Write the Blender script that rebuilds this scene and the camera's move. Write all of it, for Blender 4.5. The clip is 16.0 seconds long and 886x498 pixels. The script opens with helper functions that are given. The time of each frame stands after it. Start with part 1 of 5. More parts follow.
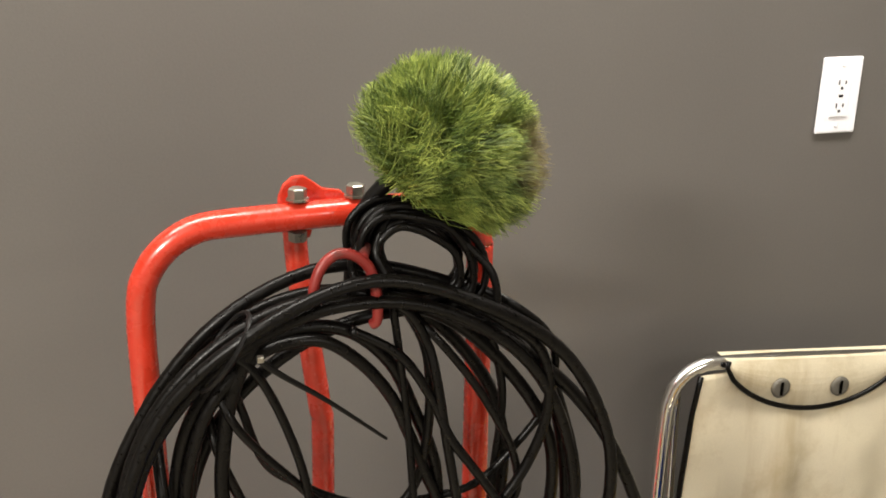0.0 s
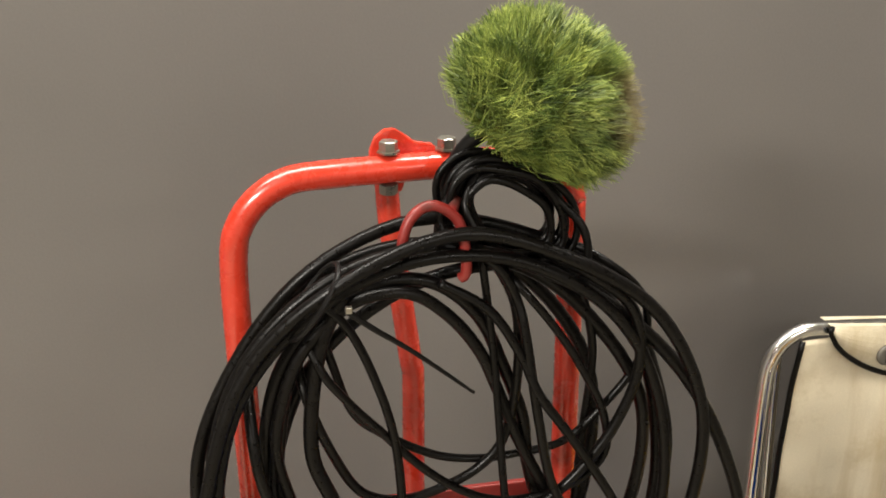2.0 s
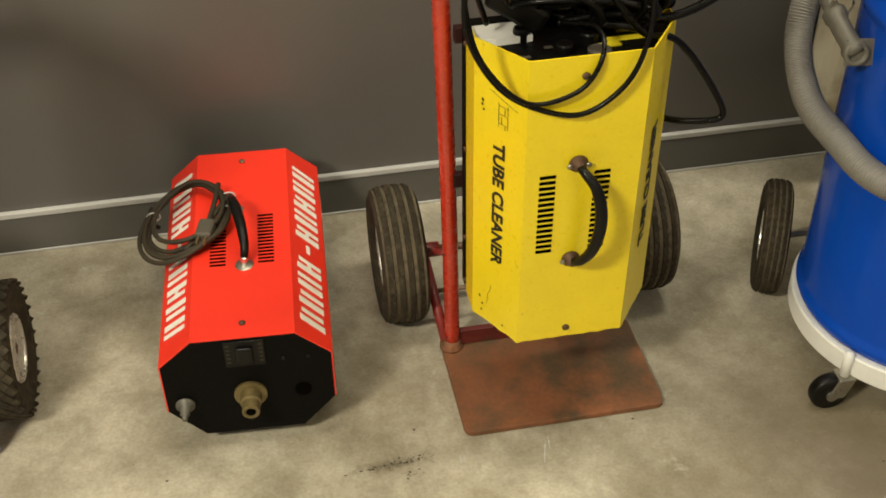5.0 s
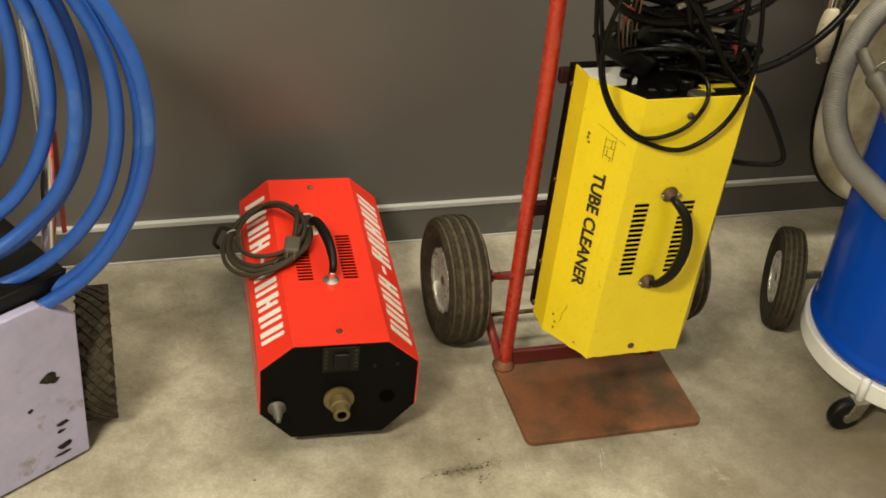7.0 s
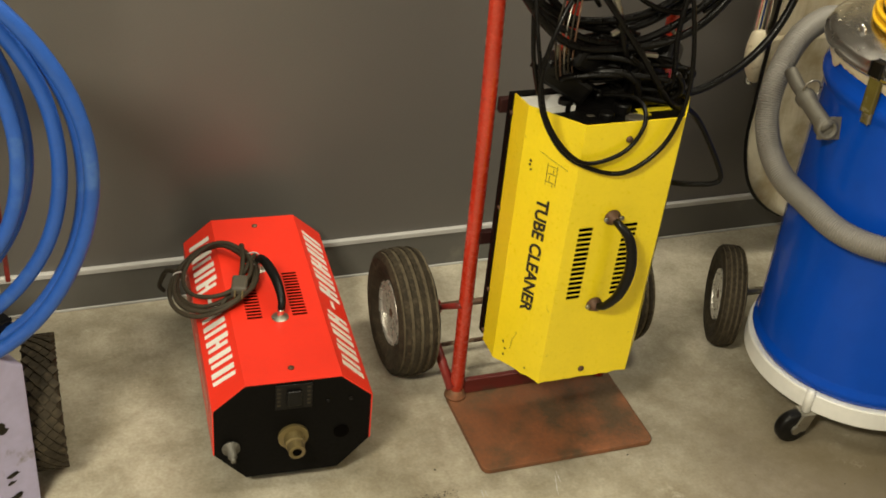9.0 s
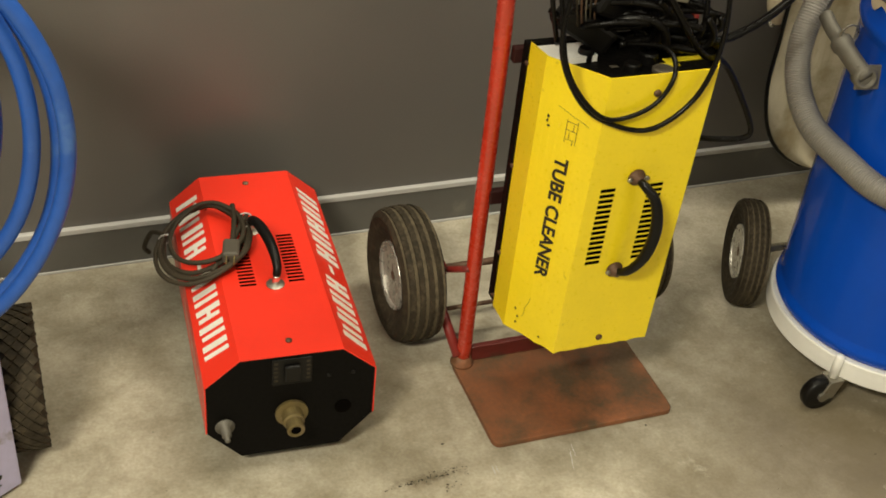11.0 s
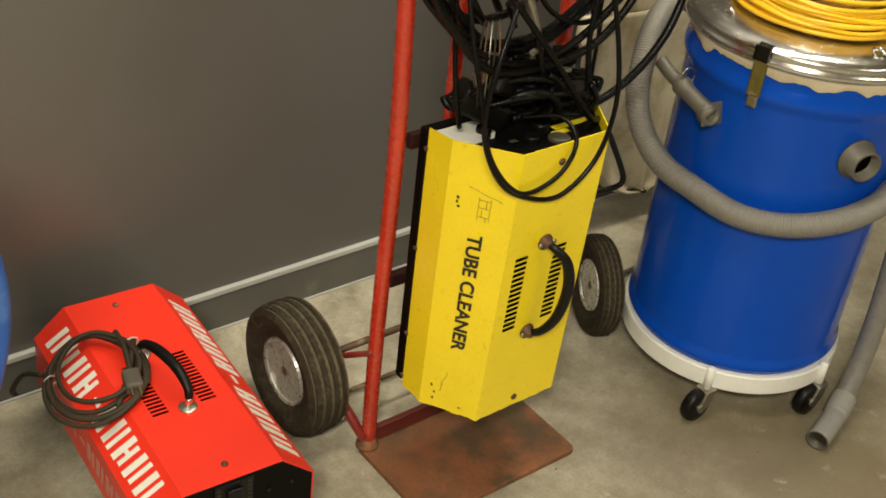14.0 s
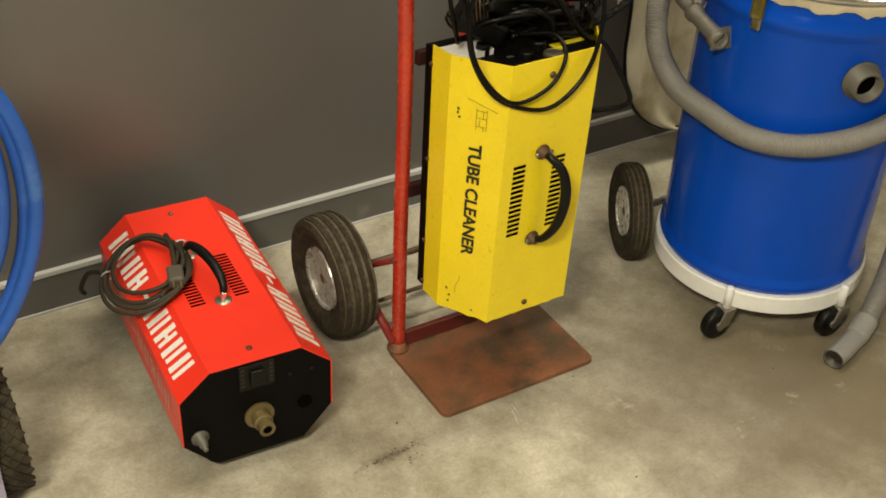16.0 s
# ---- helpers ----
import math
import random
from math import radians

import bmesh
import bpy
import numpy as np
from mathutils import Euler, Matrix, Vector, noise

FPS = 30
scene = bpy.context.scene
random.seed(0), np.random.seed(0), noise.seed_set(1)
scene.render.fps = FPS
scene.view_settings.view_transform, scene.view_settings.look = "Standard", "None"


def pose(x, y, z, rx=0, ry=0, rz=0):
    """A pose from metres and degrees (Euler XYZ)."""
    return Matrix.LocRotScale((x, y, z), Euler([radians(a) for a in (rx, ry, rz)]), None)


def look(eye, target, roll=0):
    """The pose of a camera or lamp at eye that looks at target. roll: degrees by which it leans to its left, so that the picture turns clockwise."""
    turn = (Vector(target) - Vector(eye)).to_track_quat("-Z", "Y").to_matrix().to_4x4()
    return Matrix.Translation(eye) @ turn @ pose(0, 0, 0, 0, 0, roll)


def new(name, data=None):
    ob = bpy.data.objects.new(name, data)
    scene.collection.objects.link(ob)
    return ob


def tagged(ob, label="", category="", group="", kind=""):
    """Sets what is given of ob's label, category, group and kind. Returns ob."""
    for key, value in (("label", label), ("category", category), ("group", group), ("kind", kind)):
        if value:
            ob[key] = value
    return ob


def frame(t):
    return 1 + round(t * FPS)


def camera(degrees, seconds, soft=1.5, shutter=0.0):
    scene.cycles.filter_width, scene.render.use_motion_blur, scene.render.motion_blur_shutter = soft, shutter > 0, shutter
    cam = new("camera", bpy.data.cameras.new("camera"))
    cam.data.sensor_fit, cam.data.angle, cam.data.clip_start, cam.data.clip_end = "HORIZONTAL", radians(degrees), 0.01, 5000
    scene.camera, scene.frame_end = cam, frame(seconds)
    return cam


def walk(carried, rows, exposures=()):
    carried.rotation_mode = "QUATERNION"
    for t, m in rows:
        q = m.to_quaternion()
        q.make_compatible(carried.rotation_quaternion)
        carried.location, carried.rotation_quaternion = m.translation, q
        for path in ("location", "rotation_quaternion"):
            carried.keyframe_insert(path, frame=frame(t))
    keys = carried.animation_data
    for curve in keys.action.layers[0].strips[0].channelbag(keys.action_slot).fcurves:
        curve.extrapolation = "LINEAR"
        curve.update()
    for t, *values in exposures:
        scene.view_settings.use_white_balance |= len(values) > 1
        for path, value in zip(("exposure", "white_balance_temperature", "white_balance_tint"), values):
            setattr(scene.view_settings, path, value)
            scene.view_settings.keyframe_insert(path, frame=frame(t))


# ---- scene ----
cam = camera(40.3, 16.0, soft=1.75)
PATH = [
    (0, (-0.094, -1.547, 1.726), (0.529, 0.23, 1.054), 1.8),
    (0.5, (-0.073, -1.527, 1.716), (0.429, 0.276, 1.01), 0.9),
    (1, (-0.066, -1.534, 1.732), (0.395, 0.281, 1.03), 1.2),
    (1.5, (-0.071, -1.543, 1.719), (0.393, 0.27, 1.012), 1.1),
    (2, (-0.079, -1.548, 1.714), (0.372, 0.259, 0.984), 0.7),
    (2.5, (-0.102, -1.551, 1.693), (0.374, 0.215, 0.885), 0.0),
    (3, (-0.204, -1.608, 1.65), (0.392, 0.08, 0.757), -2.2),
    (3.5, (-0.283, -1.688, 1.626), (0.399, -0.122, 0.585), 0.0),
    (4, (-0.313, -1.764, 1.602), (0.396, -0.257, 0.496), 3.8),
    (4.5, (-0.292, -1.91, 1.574), (0.214, -0.392, 0.374), 3.7),
    (5, (-0.279, -2.035, 1.556), (-0.006, -0.515, 0.286), -0.9),
    (5.2, (-0.339, -2.066, 1.536), (-0.121, -0.492, 0.322), -0.3),
    (7.3, (-0.714, -2.147, 1.583), (-0.154, -0.611, 0.431), 6.7),
    (7.5, (-0.718, -2.149, 1.58), (-0.143, -0.61, 0.439), 6.5),
    (8, (-0.725, -2.149, 1.586), (-0.117, -0.612, 0.459), 7.4),
    (8.5, (-0.723, -2.154, 1.583), (-0.109, -0.609, 0.471), 6.4),
    (8.7, (-0.724, -2.153, 1.588), (-0.101, -0.61, 0.478), 5.9),
    (10.8, (-0.699, -2.077, 1.525), (-0.082, -0.569, 0.365), 6.5),
    (11, (-0.704, -1.993, 1.531), (-0.071, -0.52, 0.334), 6.3),
    (11.5, (-0.66, -1.875, 1.517), (-0.099, -0.428, 0.255), 1.2),
    (12, (-0.731, -1.86, 1.54), (-0.009, -0.486, 0.278), 1.4),
    (12.5, (-0.874, -1.82, 1.57), (0.023, -0.512, 0.352), 2.3),
    (13, (-0.944, -1.793, 1.591), (0.099, -0.552, 0.419), 6.4),
    (13.5, (-0.975, -1.784, 1.598), (0.085, -0.528, 0.459), 6.4),
    (14, (-1.0, -1.782, 1.582), (0.089, -0.527, 0.468), 7.0),
    (14.5, (-0.991, -1.773, 1.579), (0.069, -0.555, 0.398), 7.5),
    (15, (-1.006, -1.82, 1.56), (0.051, -0.608, 0.37), 7.9),
    (15.5, (-0.947, -1.918, 1.587), (0.018, -0.632, 0.397), 4.8),
    (16, (-0.92, -2.087, 1.598), (-0.046, -0.713, 0.437), 3.0),
]
walk(cam, [(t, look(eye, target, roll)) for t, eye, target, roll in PATH],
     [(0, 0.4, 5800, 20), (2, 0.45, 5800, 20), (3, 0.6, 5800, 20), (4, 0.22, 5900, 14), (4.5, -0.12, 6400, 12), (16, -0.14, 6400, 12)])

# ---- light ----
world = bpy.data.worlds.new("world")
world.use_nodes = True
scene.world = world
world.node_tree.nodes["Background"].inputs[0].default_value = (0.9, 0.85, 0.75, 1)
world.node_tree.nodes["Background"].inputs[1].default_value = 0.03


def lamp(name, x, y, z, sx, sy, watts, colour):
    data = bpy.data.lights.new(name, "AREA")
    data.shape, data.size, data.size_y, data.energy, data.color = "RECTANGLE", sx, sy, watts, colour
    ob = new(name, data)
    ob.matrix_world = pose(x, y, z)
    return ob


# Unseen ceiling lamps; the last two are fill added for chair, wall and chrome.
LAMPS = [(-1.75, -2.4, 0.65, 0.35, 146), (-0.4, -0.62, 1.2, 0.4, 26), (0.95, -0.5, 1.2, 0.3, 36), (1.3, -3.6, 1.2, 0.4, 40)]
for lx, ly, sx, sy, watts in LAMPS:
    lamp("ceiling_lamp", lx, ly, 2.635, sx, sy, watts, (0.97, 0.905, 0.68))

# ---- materials ----


def ramp(nt, a, b, lo, hi):
    node = nt.nodes.new("ShaderNodeValToRGB")
    node.color_ramp.elements[0].position, node.color_ramp.elements[1].position = lo, hi
    node.color_ramp.elements[0].color, node.color_ramp.elements[1].color = (*a, 1), (*b, 1)
    return node


def noise_node(nt, scale, detail=4.0, rough=0.6):
    node = nt.nodes.new("ShaderNodeTexNoise")
    node.inputs["Scale"].default_value, node.inputs["Detail"].default_value = scale, detail
    node.inputs["Roughness"].default_value = rough
    nt.links.new(nt.nodes["tex"].outputs["Object"], node.inputs["Vector"])
    return node


def blend(nt, fac, a, b, how="MIX"):
    node = nt.nodes.new("ShaderNodeMix")
    node.data_type, node.blend_type = "RGBA", how
    for value, i in ((fac, 0), (a, 6), (b, 7)):
        if isinstance(value, (int, float)):
            node.inputs[i].default_value = value
        elif isinstance(value, tuple):
            node.inputs[i].default_value = (*value, 1)
        else:
            nt.links.new(value, node.inputs[i])
    return node.outputs[2]


def material(name, colour, rough=0.5, metal=0.0, vary=0.12, grain=60.0, bump=0.05, wear=None, wear_at=(0.62, 0.72), wear_scale=9.0,
             coat=0.0, rough_vary=0.12, spec=0.5):
    """Paint, metal or cloth: a base colour that varies at two scales, with optional worn or stained patches and fine relief."""
    m = bpy.data.materials.new(name)
    m.use_nodes = True
    nt = m.node_tree
    bsdf = nt.nodes["Principled BSDF"]
    nt.nodes.new("ShaderNodeTexCoord").name = "tex"
    big, small = noise_node(nt, wear_scale * 0.35), noise_node(nt, grain)
    dark, light = tuple(c * (1 - vary) for c in colour), tuple(min(1, c * (1 + vary)) for c in colour)
    col = ramp(nt, dark, light, 0.3, 0.7)
    nt.links.new(big.outputs["Fac"], col.inputs["Fac"])
    fine = ramp(nt, (1 - vary * 0.6,) * 3, (1 + vary * 0.3,) * 3, 0.3, 0.7)
    nt.links.new(small.outputs["Fac"], fine.inputs["Fac"])
    out = blend(nt, 1.0, col.outputs["Color"], fine.outputs["Color"], "MULTIPLY")
    if wear:
        spot = noise_node(nt, wear_scale, 8.0, 0.65)
        mask = ramp(nt, (0, 0, 0), (1, 1, 1), *wear_at)
        nt.links.new(spot.outputs["Fac"], mask.inputs["Fac"])
        out = blend(nt, mask.outputs["Color"], out, wear)
    nt.links.new(out, bsdf.inputs["Base Color"])
    r = ramp(nt, (max(0.02, rough - rough_vary),) * 3, (min(1, rough + rough_vary),) * 3, 0.3, 0.7)
    nt.links.new(small.outputs["Fac"], r.inputs["Fac"])
    nt.links.new(r.outputs["Color"], bsdf.inputs["Roughness"])
    bsdf.inputs["Metallic"].default_value = metal
    bsdf.inputs["Coat Weight"].default_value = coat
    bsdf.inputs["Specular IOR Level"].default_value = spec
    bsdf.inputs["Coat Roughness"].default_value = 0.12
    if bump:
        b = nt.nodes.new("ShaderNodeBump")
        b.inputs["Strength"].default_value, b.inputs["Distance"].default_value = bump, 0.002
        nt.links.new(small.outputs["Fac"], b.inputs["Height"])
        nt.links.new(b.outputs["Normal"], bsdf.inputs["Normal"])
    return m


M = {
    "wall": material("grey wall paint", (0.118, 0.109, 0.101), 0.34, vary=0.08, grain=260, bump=0.12, wear_scale=3, rough_vary=0.05),
    "plaster": material("beige plaster", (0.47, 0.445, 0.4), 0.8, vary=0.05, grain=120, bump=0.2),
    "base": material("dark grey vinyl", (0.105, 0.1, 0.092), 0.45, vary=0.1, grain=90, wear=(0.16, 0.15, 0.13), wear_at=(0.6, 0.75)),
    "strip": material("pale caulk", (0.46, 0.45, 0.44), 0.6, vary=0.1, grain=150),
    "red_paint": material("red gloss paint", (0.49, 0.033, 0.012), 0.26, vary=0.14, wear=(0.16, 0.02, 0.012), wear_at=(0.64, 0.74), wear_scale=14, coat=0.6),
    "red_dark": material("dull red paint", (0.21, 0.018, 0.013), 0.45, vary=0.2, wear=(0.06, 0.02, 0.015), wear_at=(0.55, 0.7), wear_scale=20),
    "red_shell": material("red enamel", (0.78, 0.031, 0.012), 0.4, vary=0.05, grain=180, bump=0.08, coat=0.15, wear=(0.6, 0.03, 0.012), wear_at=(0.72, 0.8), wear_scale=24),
    # Two deeper reds, for the truck's lower bar and its struts.
    "red_deep": material("deep red paint", (0.12, 0.015, 0.011), 0.5, vary=0.25, wear=(0.05, 0.025, 0.015), wear_at=(0.55, 0.7), wear_scale=20),
    "dark_strut": material("very dark red paint", (0.03, 0.008, 0.007), 0.6, vary=0.25, spec=0.2),
    "plate": material("rusty red plate", (0.21, 0.078, 0.031), 0.66, vary=0.38, wear=(0.085, 0.052, 0.025), wear_at=(0.42, 0.62), wear_scale=10, bump=0.5, grain=140),
    "yellow": material("yellow enamel", (0.9, 0.69, 0.01), 0.36, vary=0.05, grain=160, bump=0.06, coat=0.3, wear=(0.36, 0.24, 0.012), wear_at=(0.67, 0.75), wear_scale=21),
    "black": material("black cable rubber", (0.0026, 0.0021, 0.0018), 0.34, vary=0.25, grain=220, bump=0.06, spec=0.2),
    "black_plastic": material("black plastic", (0.0035, 0.003, 0.0028), 0.42, vary=0.2, spec=0.25),
    "black_panel": material("black painted sheet", (0.0022, 0.0018, 0.0016), 0.6, vary=0.2, grain=140, wear=(0.008, 0.006, 0.005), wear_at=(0.66, 0.75), spec=0.1),
    "grey_cord": material("worn grey-brown cord", (0.038, 0.03, 0.02), 0.6, vary=0.3, grain=200, spec=0.2),
    "grey_plug": material("grey moulded plug", (0.07, 0.06, 0.046), 0.55, vary=0.2, grain=200),
    "tyre": material("dusty tyre rubber", (0.034, 0.027, 0.018), 0.8, vary=0.3, grain=130, bump=0.3, spec=0.15, wear=(0.085, 0.067, 0.043), wear_at=(0.48, 0.8), wear_scale=70),
    "tyre_dust": material("pale dust in the tread", (0.105, 0.085, 0.056), 0.9, vary=0.3, grain=160, bump=0.3, spec=0.1, wear=(0.06, 0.048, 0.032), wear_at=(0.5, 0.7), wear_scale=60),
    "grey_plastic": material("grey plastic", (0.27, 0.258, 0.245), 0.42, vary=0.1, wear=(0.16, 0.14, 0.11), wear_at=(0.6, 0.72), wear_scale=25),
    "rim": material("pale painted rim", (0.52, 0.5, 0.46), 0.3, metal=0.6, vary=0.12, wear=(0.2, 0.16, 0.12), wear_at=(0.6, 0.72), wear_scale=30),
    "steel": material("zinc steel", (0.38, 0.36, 0.31), 0.35, metal=0.9, vary=0.2, wear=(0.22, 0.15, 0.09), wear_at=(0.58, 0.7), wear_scale=40),
    "rust": material("rusty bracket", (0.12, 0.066, 0.04), 0.65, metal=0.4, vary=0.3, grain=120, bump=0.4, wear=(0.26, 0.18, 0.12), wear_at=(0.55, 0.7), wear_scale=30),
    "chrome": material("chrome", (0.8, 0.79, 0.77), 0.2, metal=1.0, vary=0.05, rough_vary=0.05, bump=0.0),
    "stainless": material("brushed stainless", (0.62, 0.6, 0.57), 0.22, metal=1.0, vary=0.06, rough_vary=0.07, grain=45, bump=0.02),
    "brass": material("dull brass", (0.19, 0.145, 0.06), 0.5, metal=0.6, vary=0.2, wear=(0.2, 0.15, 0.08), wear_at=(0.5, 0.65), wear_scale=40),
    "blue": material("blue drum enamel", (0.003, 0.066, 0.5), 0.17, vary=0.06, grain=30, bump=0.0, rough_vary=0.04, spec=0.13, coat=0.1, wear=(0.01, 0.05, 0.3), wear_at=(0.68, 0.78), wear_scale=12),
    "white_paint": material("chipped white paint", (0.82, 0.815, 0.79), 0.45, vary=0.05, wear=(0.35, 0.29, 0.22), wear_at=(0.66, 0.74), wear_scale=22),
    "white_plastic": material("white plastic", (0.82, 0.82, 0.88), 0.35, vary=0.02, bump=0.0),
    "gasket": material("old foam gasket", (0.62, 0.54, 0.4), 0.8, vary=0.15, grain=90, bump=0.6),
    "yellow_cord": material("yellow flex", (0.85, 0.5, 0.012), 0.42, vary=0.1, grain=200),
    "yellow_label": material("yellow label", (0.88, 0.72, 0.02), 0.4, vary=0.03),
    "hose": material("grey ribbed hose", (0.2, 0.188, 0.172), 0.5, vary=0.16, grain=90),
    "grey_metal": material("cast grey fitting", (0.13, 0.12, 0.1), 0.55, metal=0.3, vary=0.2, grain=140, bump=0.3),
    "olive": material("olive clamp", (0.16, 0.13, 0.03), 0.45, metal=0.4, vary=0.25, wear=(0.35, 0.32, 0.22), wear_at=(0.6, 0.7), wear_scale=40),
    "canvas": material("cream canvas", (0.63, 0.56, 0.41), 0.75, vary=0.1, grain=420, bump=0.25, wear=(0.34, 0.26, 0.13), wear_at=(0.52, 0.75), wear_scale=5),
    "canvas_dirty": material("soiled cream canvas", (0.55, 0.49, 0.36), 0.8, vary=0.15, grain=420, bump=0.25, wear=(0.27, 0.21, 0.1), wear_at=(0.5, 0.7), wear_scale=6),
    "ivory": material("ivory plastic", (0.7, 0.62, 0.46), 0.45, vary=0.08, wear=(0.4, 0.3, 0.18), wear_at=(0.6, 0.7), wear_scale=30),
    "blue_hose": material("blue air hose", (0.018, 0.088, 0.39), 0.42, vary=0.15, grain=90, wear=(0.06, 0.15, 0.42), wear_at=(0.55, 0.7), wear_scale=10),
    "lavender": material("scuffed pale metal panel", (0.4, 0.375, 0.56), 0.5, vary=0.12, wear=(0.24, 0.22, 0.24), wear_at=(0.6, 0.7), wear_scale=16),
    "white_ink": material("white lettering", (0.78, 0.74, 0.68), 0.5, vary=0.06, wear=(0.78, 0.2, 0.14), wear_at=(0.66, 0.72), wear_scale=60),
    "faded_ink": material("faded lettering", (0.6, 0.26, 0.2), 0.5, vary=0.1),
    "black_ink": material("black lettering", (0.018, 0.016, 0.012), 0.5, vary=0.1),
    "dark_hole": material("dark opening", (0.003, 0.0025, 0.002), 0.9, vary=0.1, bump=0.0, spec=0.0),
    "dirt": material("black grease", (0.03, 0.024, 0.014), 0.7, vary=0.2),
    "copper": material("bare copper clip", (0.5, 0.3, 0.17), 0.35, metal=0.9, vary=0.2),
    "lamp_white": material("white lamp housing", (0.8, 0.8, 0.78), 0.4, vary=0.02),
}


def floor_material():
    """Sealed concrete: cloudy at two scales, with grey scuffs, brown grease stains and hairline cracks."""
    m = bpy.data.materials.new("sealed concrete")
    m.use_nodes = True
    nt = m.node_tree
    bsdf = nt.nodes["Principled BSDF"]
    nt.nodes.new("ShaderNodeTexCoord").name = "tex"
    cloud, mid, fine = noise_node(nt, 2.2, 5), noise_node(nt, 9, 6, 0.65), noise_node(nt, 160, 3)
    c = ramp(nt, (0.3, 0.272, 0.215), (0.49, 0.452, 0.378), 0.32, 0.66)
    nt.links.new(cloud.outputs["Fac"], c.inputs["Fac"])
    c2 = ramp(nt, (0.72, 0.7, 0.64), (1.1, 1.1, 1.08), 0.32, 0.64)
    nt.links.new(mid.outputs["Fac"], c2.inputs["Fac"])
    out = blend(nt, 1.0, c.outputs["Color"], c2.outputs["Color"], "MULTIPLY")
    c3 = ramp(nt, (0.88, 0.87, 0.86), (1.05, 1.05, 1.05), 0.35, 0.65)
    nt.links.new(fine.outputs["Fac"], c3.inputs["Fac"])
    out = blend(nt, 1.0, out, c3.outputs["Color"], "MULTIPLY")
    speck = noise_node(nt, 42, 6, 0.7)
    c4 = ramp(nt, (0.89, 0.87, 0.83), (1.05, 1.05, 1.05), 0.36, 0.6)
    nt.links.new(speck.outputs["Fac"], c4.inputs["Fac"])
    out = blend(nt, 1.0, out, c4.outputs["Color"], "MULTIPLY")
    stain = noise_node(nt, 5.5, 9, 0.72)
    mask = ramp(nt, (0, 0, 0), (0.75, 0.75, 0.75), 0.64, 0.75)
    nt.links.new(stain.outputs["Fac"], mask.inputs["Fac"])
    out = blend(nt, mask.outputs["Color"], out, (0.13, 0.1, 0.065))
    # Browner concrete before the drum: stains, darkened further to offset strong light there.
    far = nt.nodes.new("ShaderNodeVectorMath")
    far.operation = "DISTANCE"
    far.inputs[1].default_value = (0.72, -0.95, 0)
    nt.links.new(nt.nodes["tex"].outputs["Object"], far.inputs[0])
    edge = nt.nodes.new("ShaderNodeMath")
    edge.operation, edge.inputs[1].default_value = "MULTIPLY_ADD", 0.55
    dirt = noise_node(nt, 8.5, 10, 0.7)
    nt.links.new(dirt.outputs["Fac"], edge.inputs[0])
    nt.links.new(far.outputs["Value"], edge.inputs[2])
    dim_stain_mask = ramp(nt, (0.85, 0.85, 0.85), (0, 0, 0), 0.42, 0.86)
    nt.links.new(edge.outputs["Value"], dim_stain_mask.inputs["Fac"])
    out = blend(nt, dim_stain_mask.outputs["Color"], out, (0.15, 0.118, 0.072))
    shift, squash, away = (nt.nodes.new("ShaderNodeVectorMath") for _ in range(3))
    shift.operation, squash.operation, away.operation = "SUBTRACT", "MULTIPLY", "LENGTH"
    shift.inputs[1].default_value, squash.inputs[1].default_value = (-0.135, -0.713, 0), (11, 60, 1)
    nt.links.new(nt.nodes["tex"].outputs["Object"], shift.inputs[0])
    nt.links.new(shift.outputs["Vector"], squash.inputs[0])
    nt.links.new(squash.outputs["Vector"], away.inputs[0])
    smear = nt.nodes.new("ShaderNodeMath")
    smear.operation, smear.inputs[1].default_value = "MULTIPLY_ADD", 2.6
    smudge = noise_node(nt, 55, 6, 0.75)
    nt.links.new(smudge.outputs["Fac"], smear.inputs[0])
    nt.links.new(away.outputs["Value"], smear.inputs[2])
    smask = ramp(nt, (0.85, 0.85, 0.85), (0, 0, 0), 0.0, 1.0)
    squeeze = nt.nodes.new("ShaderNodeMath")
    squeeze.operation, squeeze.inputs[1].default_value = "MULTIPLY", 0.42
    nt.links.new(smear.outputs["Value"], squeeze.inputs[0])
    smask.color_ramp.elements[0].position, smask.color_ramp.elements[1].position = 0.52, 0.86
    nt.links.new(squeeze.outputs["Value"], smask.inputs["Fac"])
    out = blend(nt, smask.outputs["Color"], out, (0.075, 0.055, 0.03))
    pale = noise_node(nt, 13, 7, 0.7)
    pmask = ramp(nt, (0, 0, 0), (0.6, 0.6, 0.6), 0.61, 0.72)
    nt.links.new(pale.outputs["Fac"], pmask.inputs["Fac"])
    out = blend(nt, pmask.outputs["Color"], out, (0.52, 0.48, 0.4))
    nt.links.new(out, bsdf.inputs["Base Color"])
    r = ramp(nt, (0.3,) * 3, (0.55,) * 3, 0.3, 0.7)
    nt.links.new(mid.outputs["Fac"], r.inputs["Fac"])
    nt.links.new(r.outputs["Color"], bsdf.inputs["Roughness"])
    b = nt.nodes.new("ShaderNodeBump")
    b.inputs["Strength"].default_value, b.inputs["Distance"].default_value = 0.18, 0.002
    nt.links.new(fine.outputs["Fac"], b.inputs["Height"])
    nt.links.new(b.outputs["Normal"], bsdf.inputs["Normal"])
    return m


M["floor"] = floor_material()


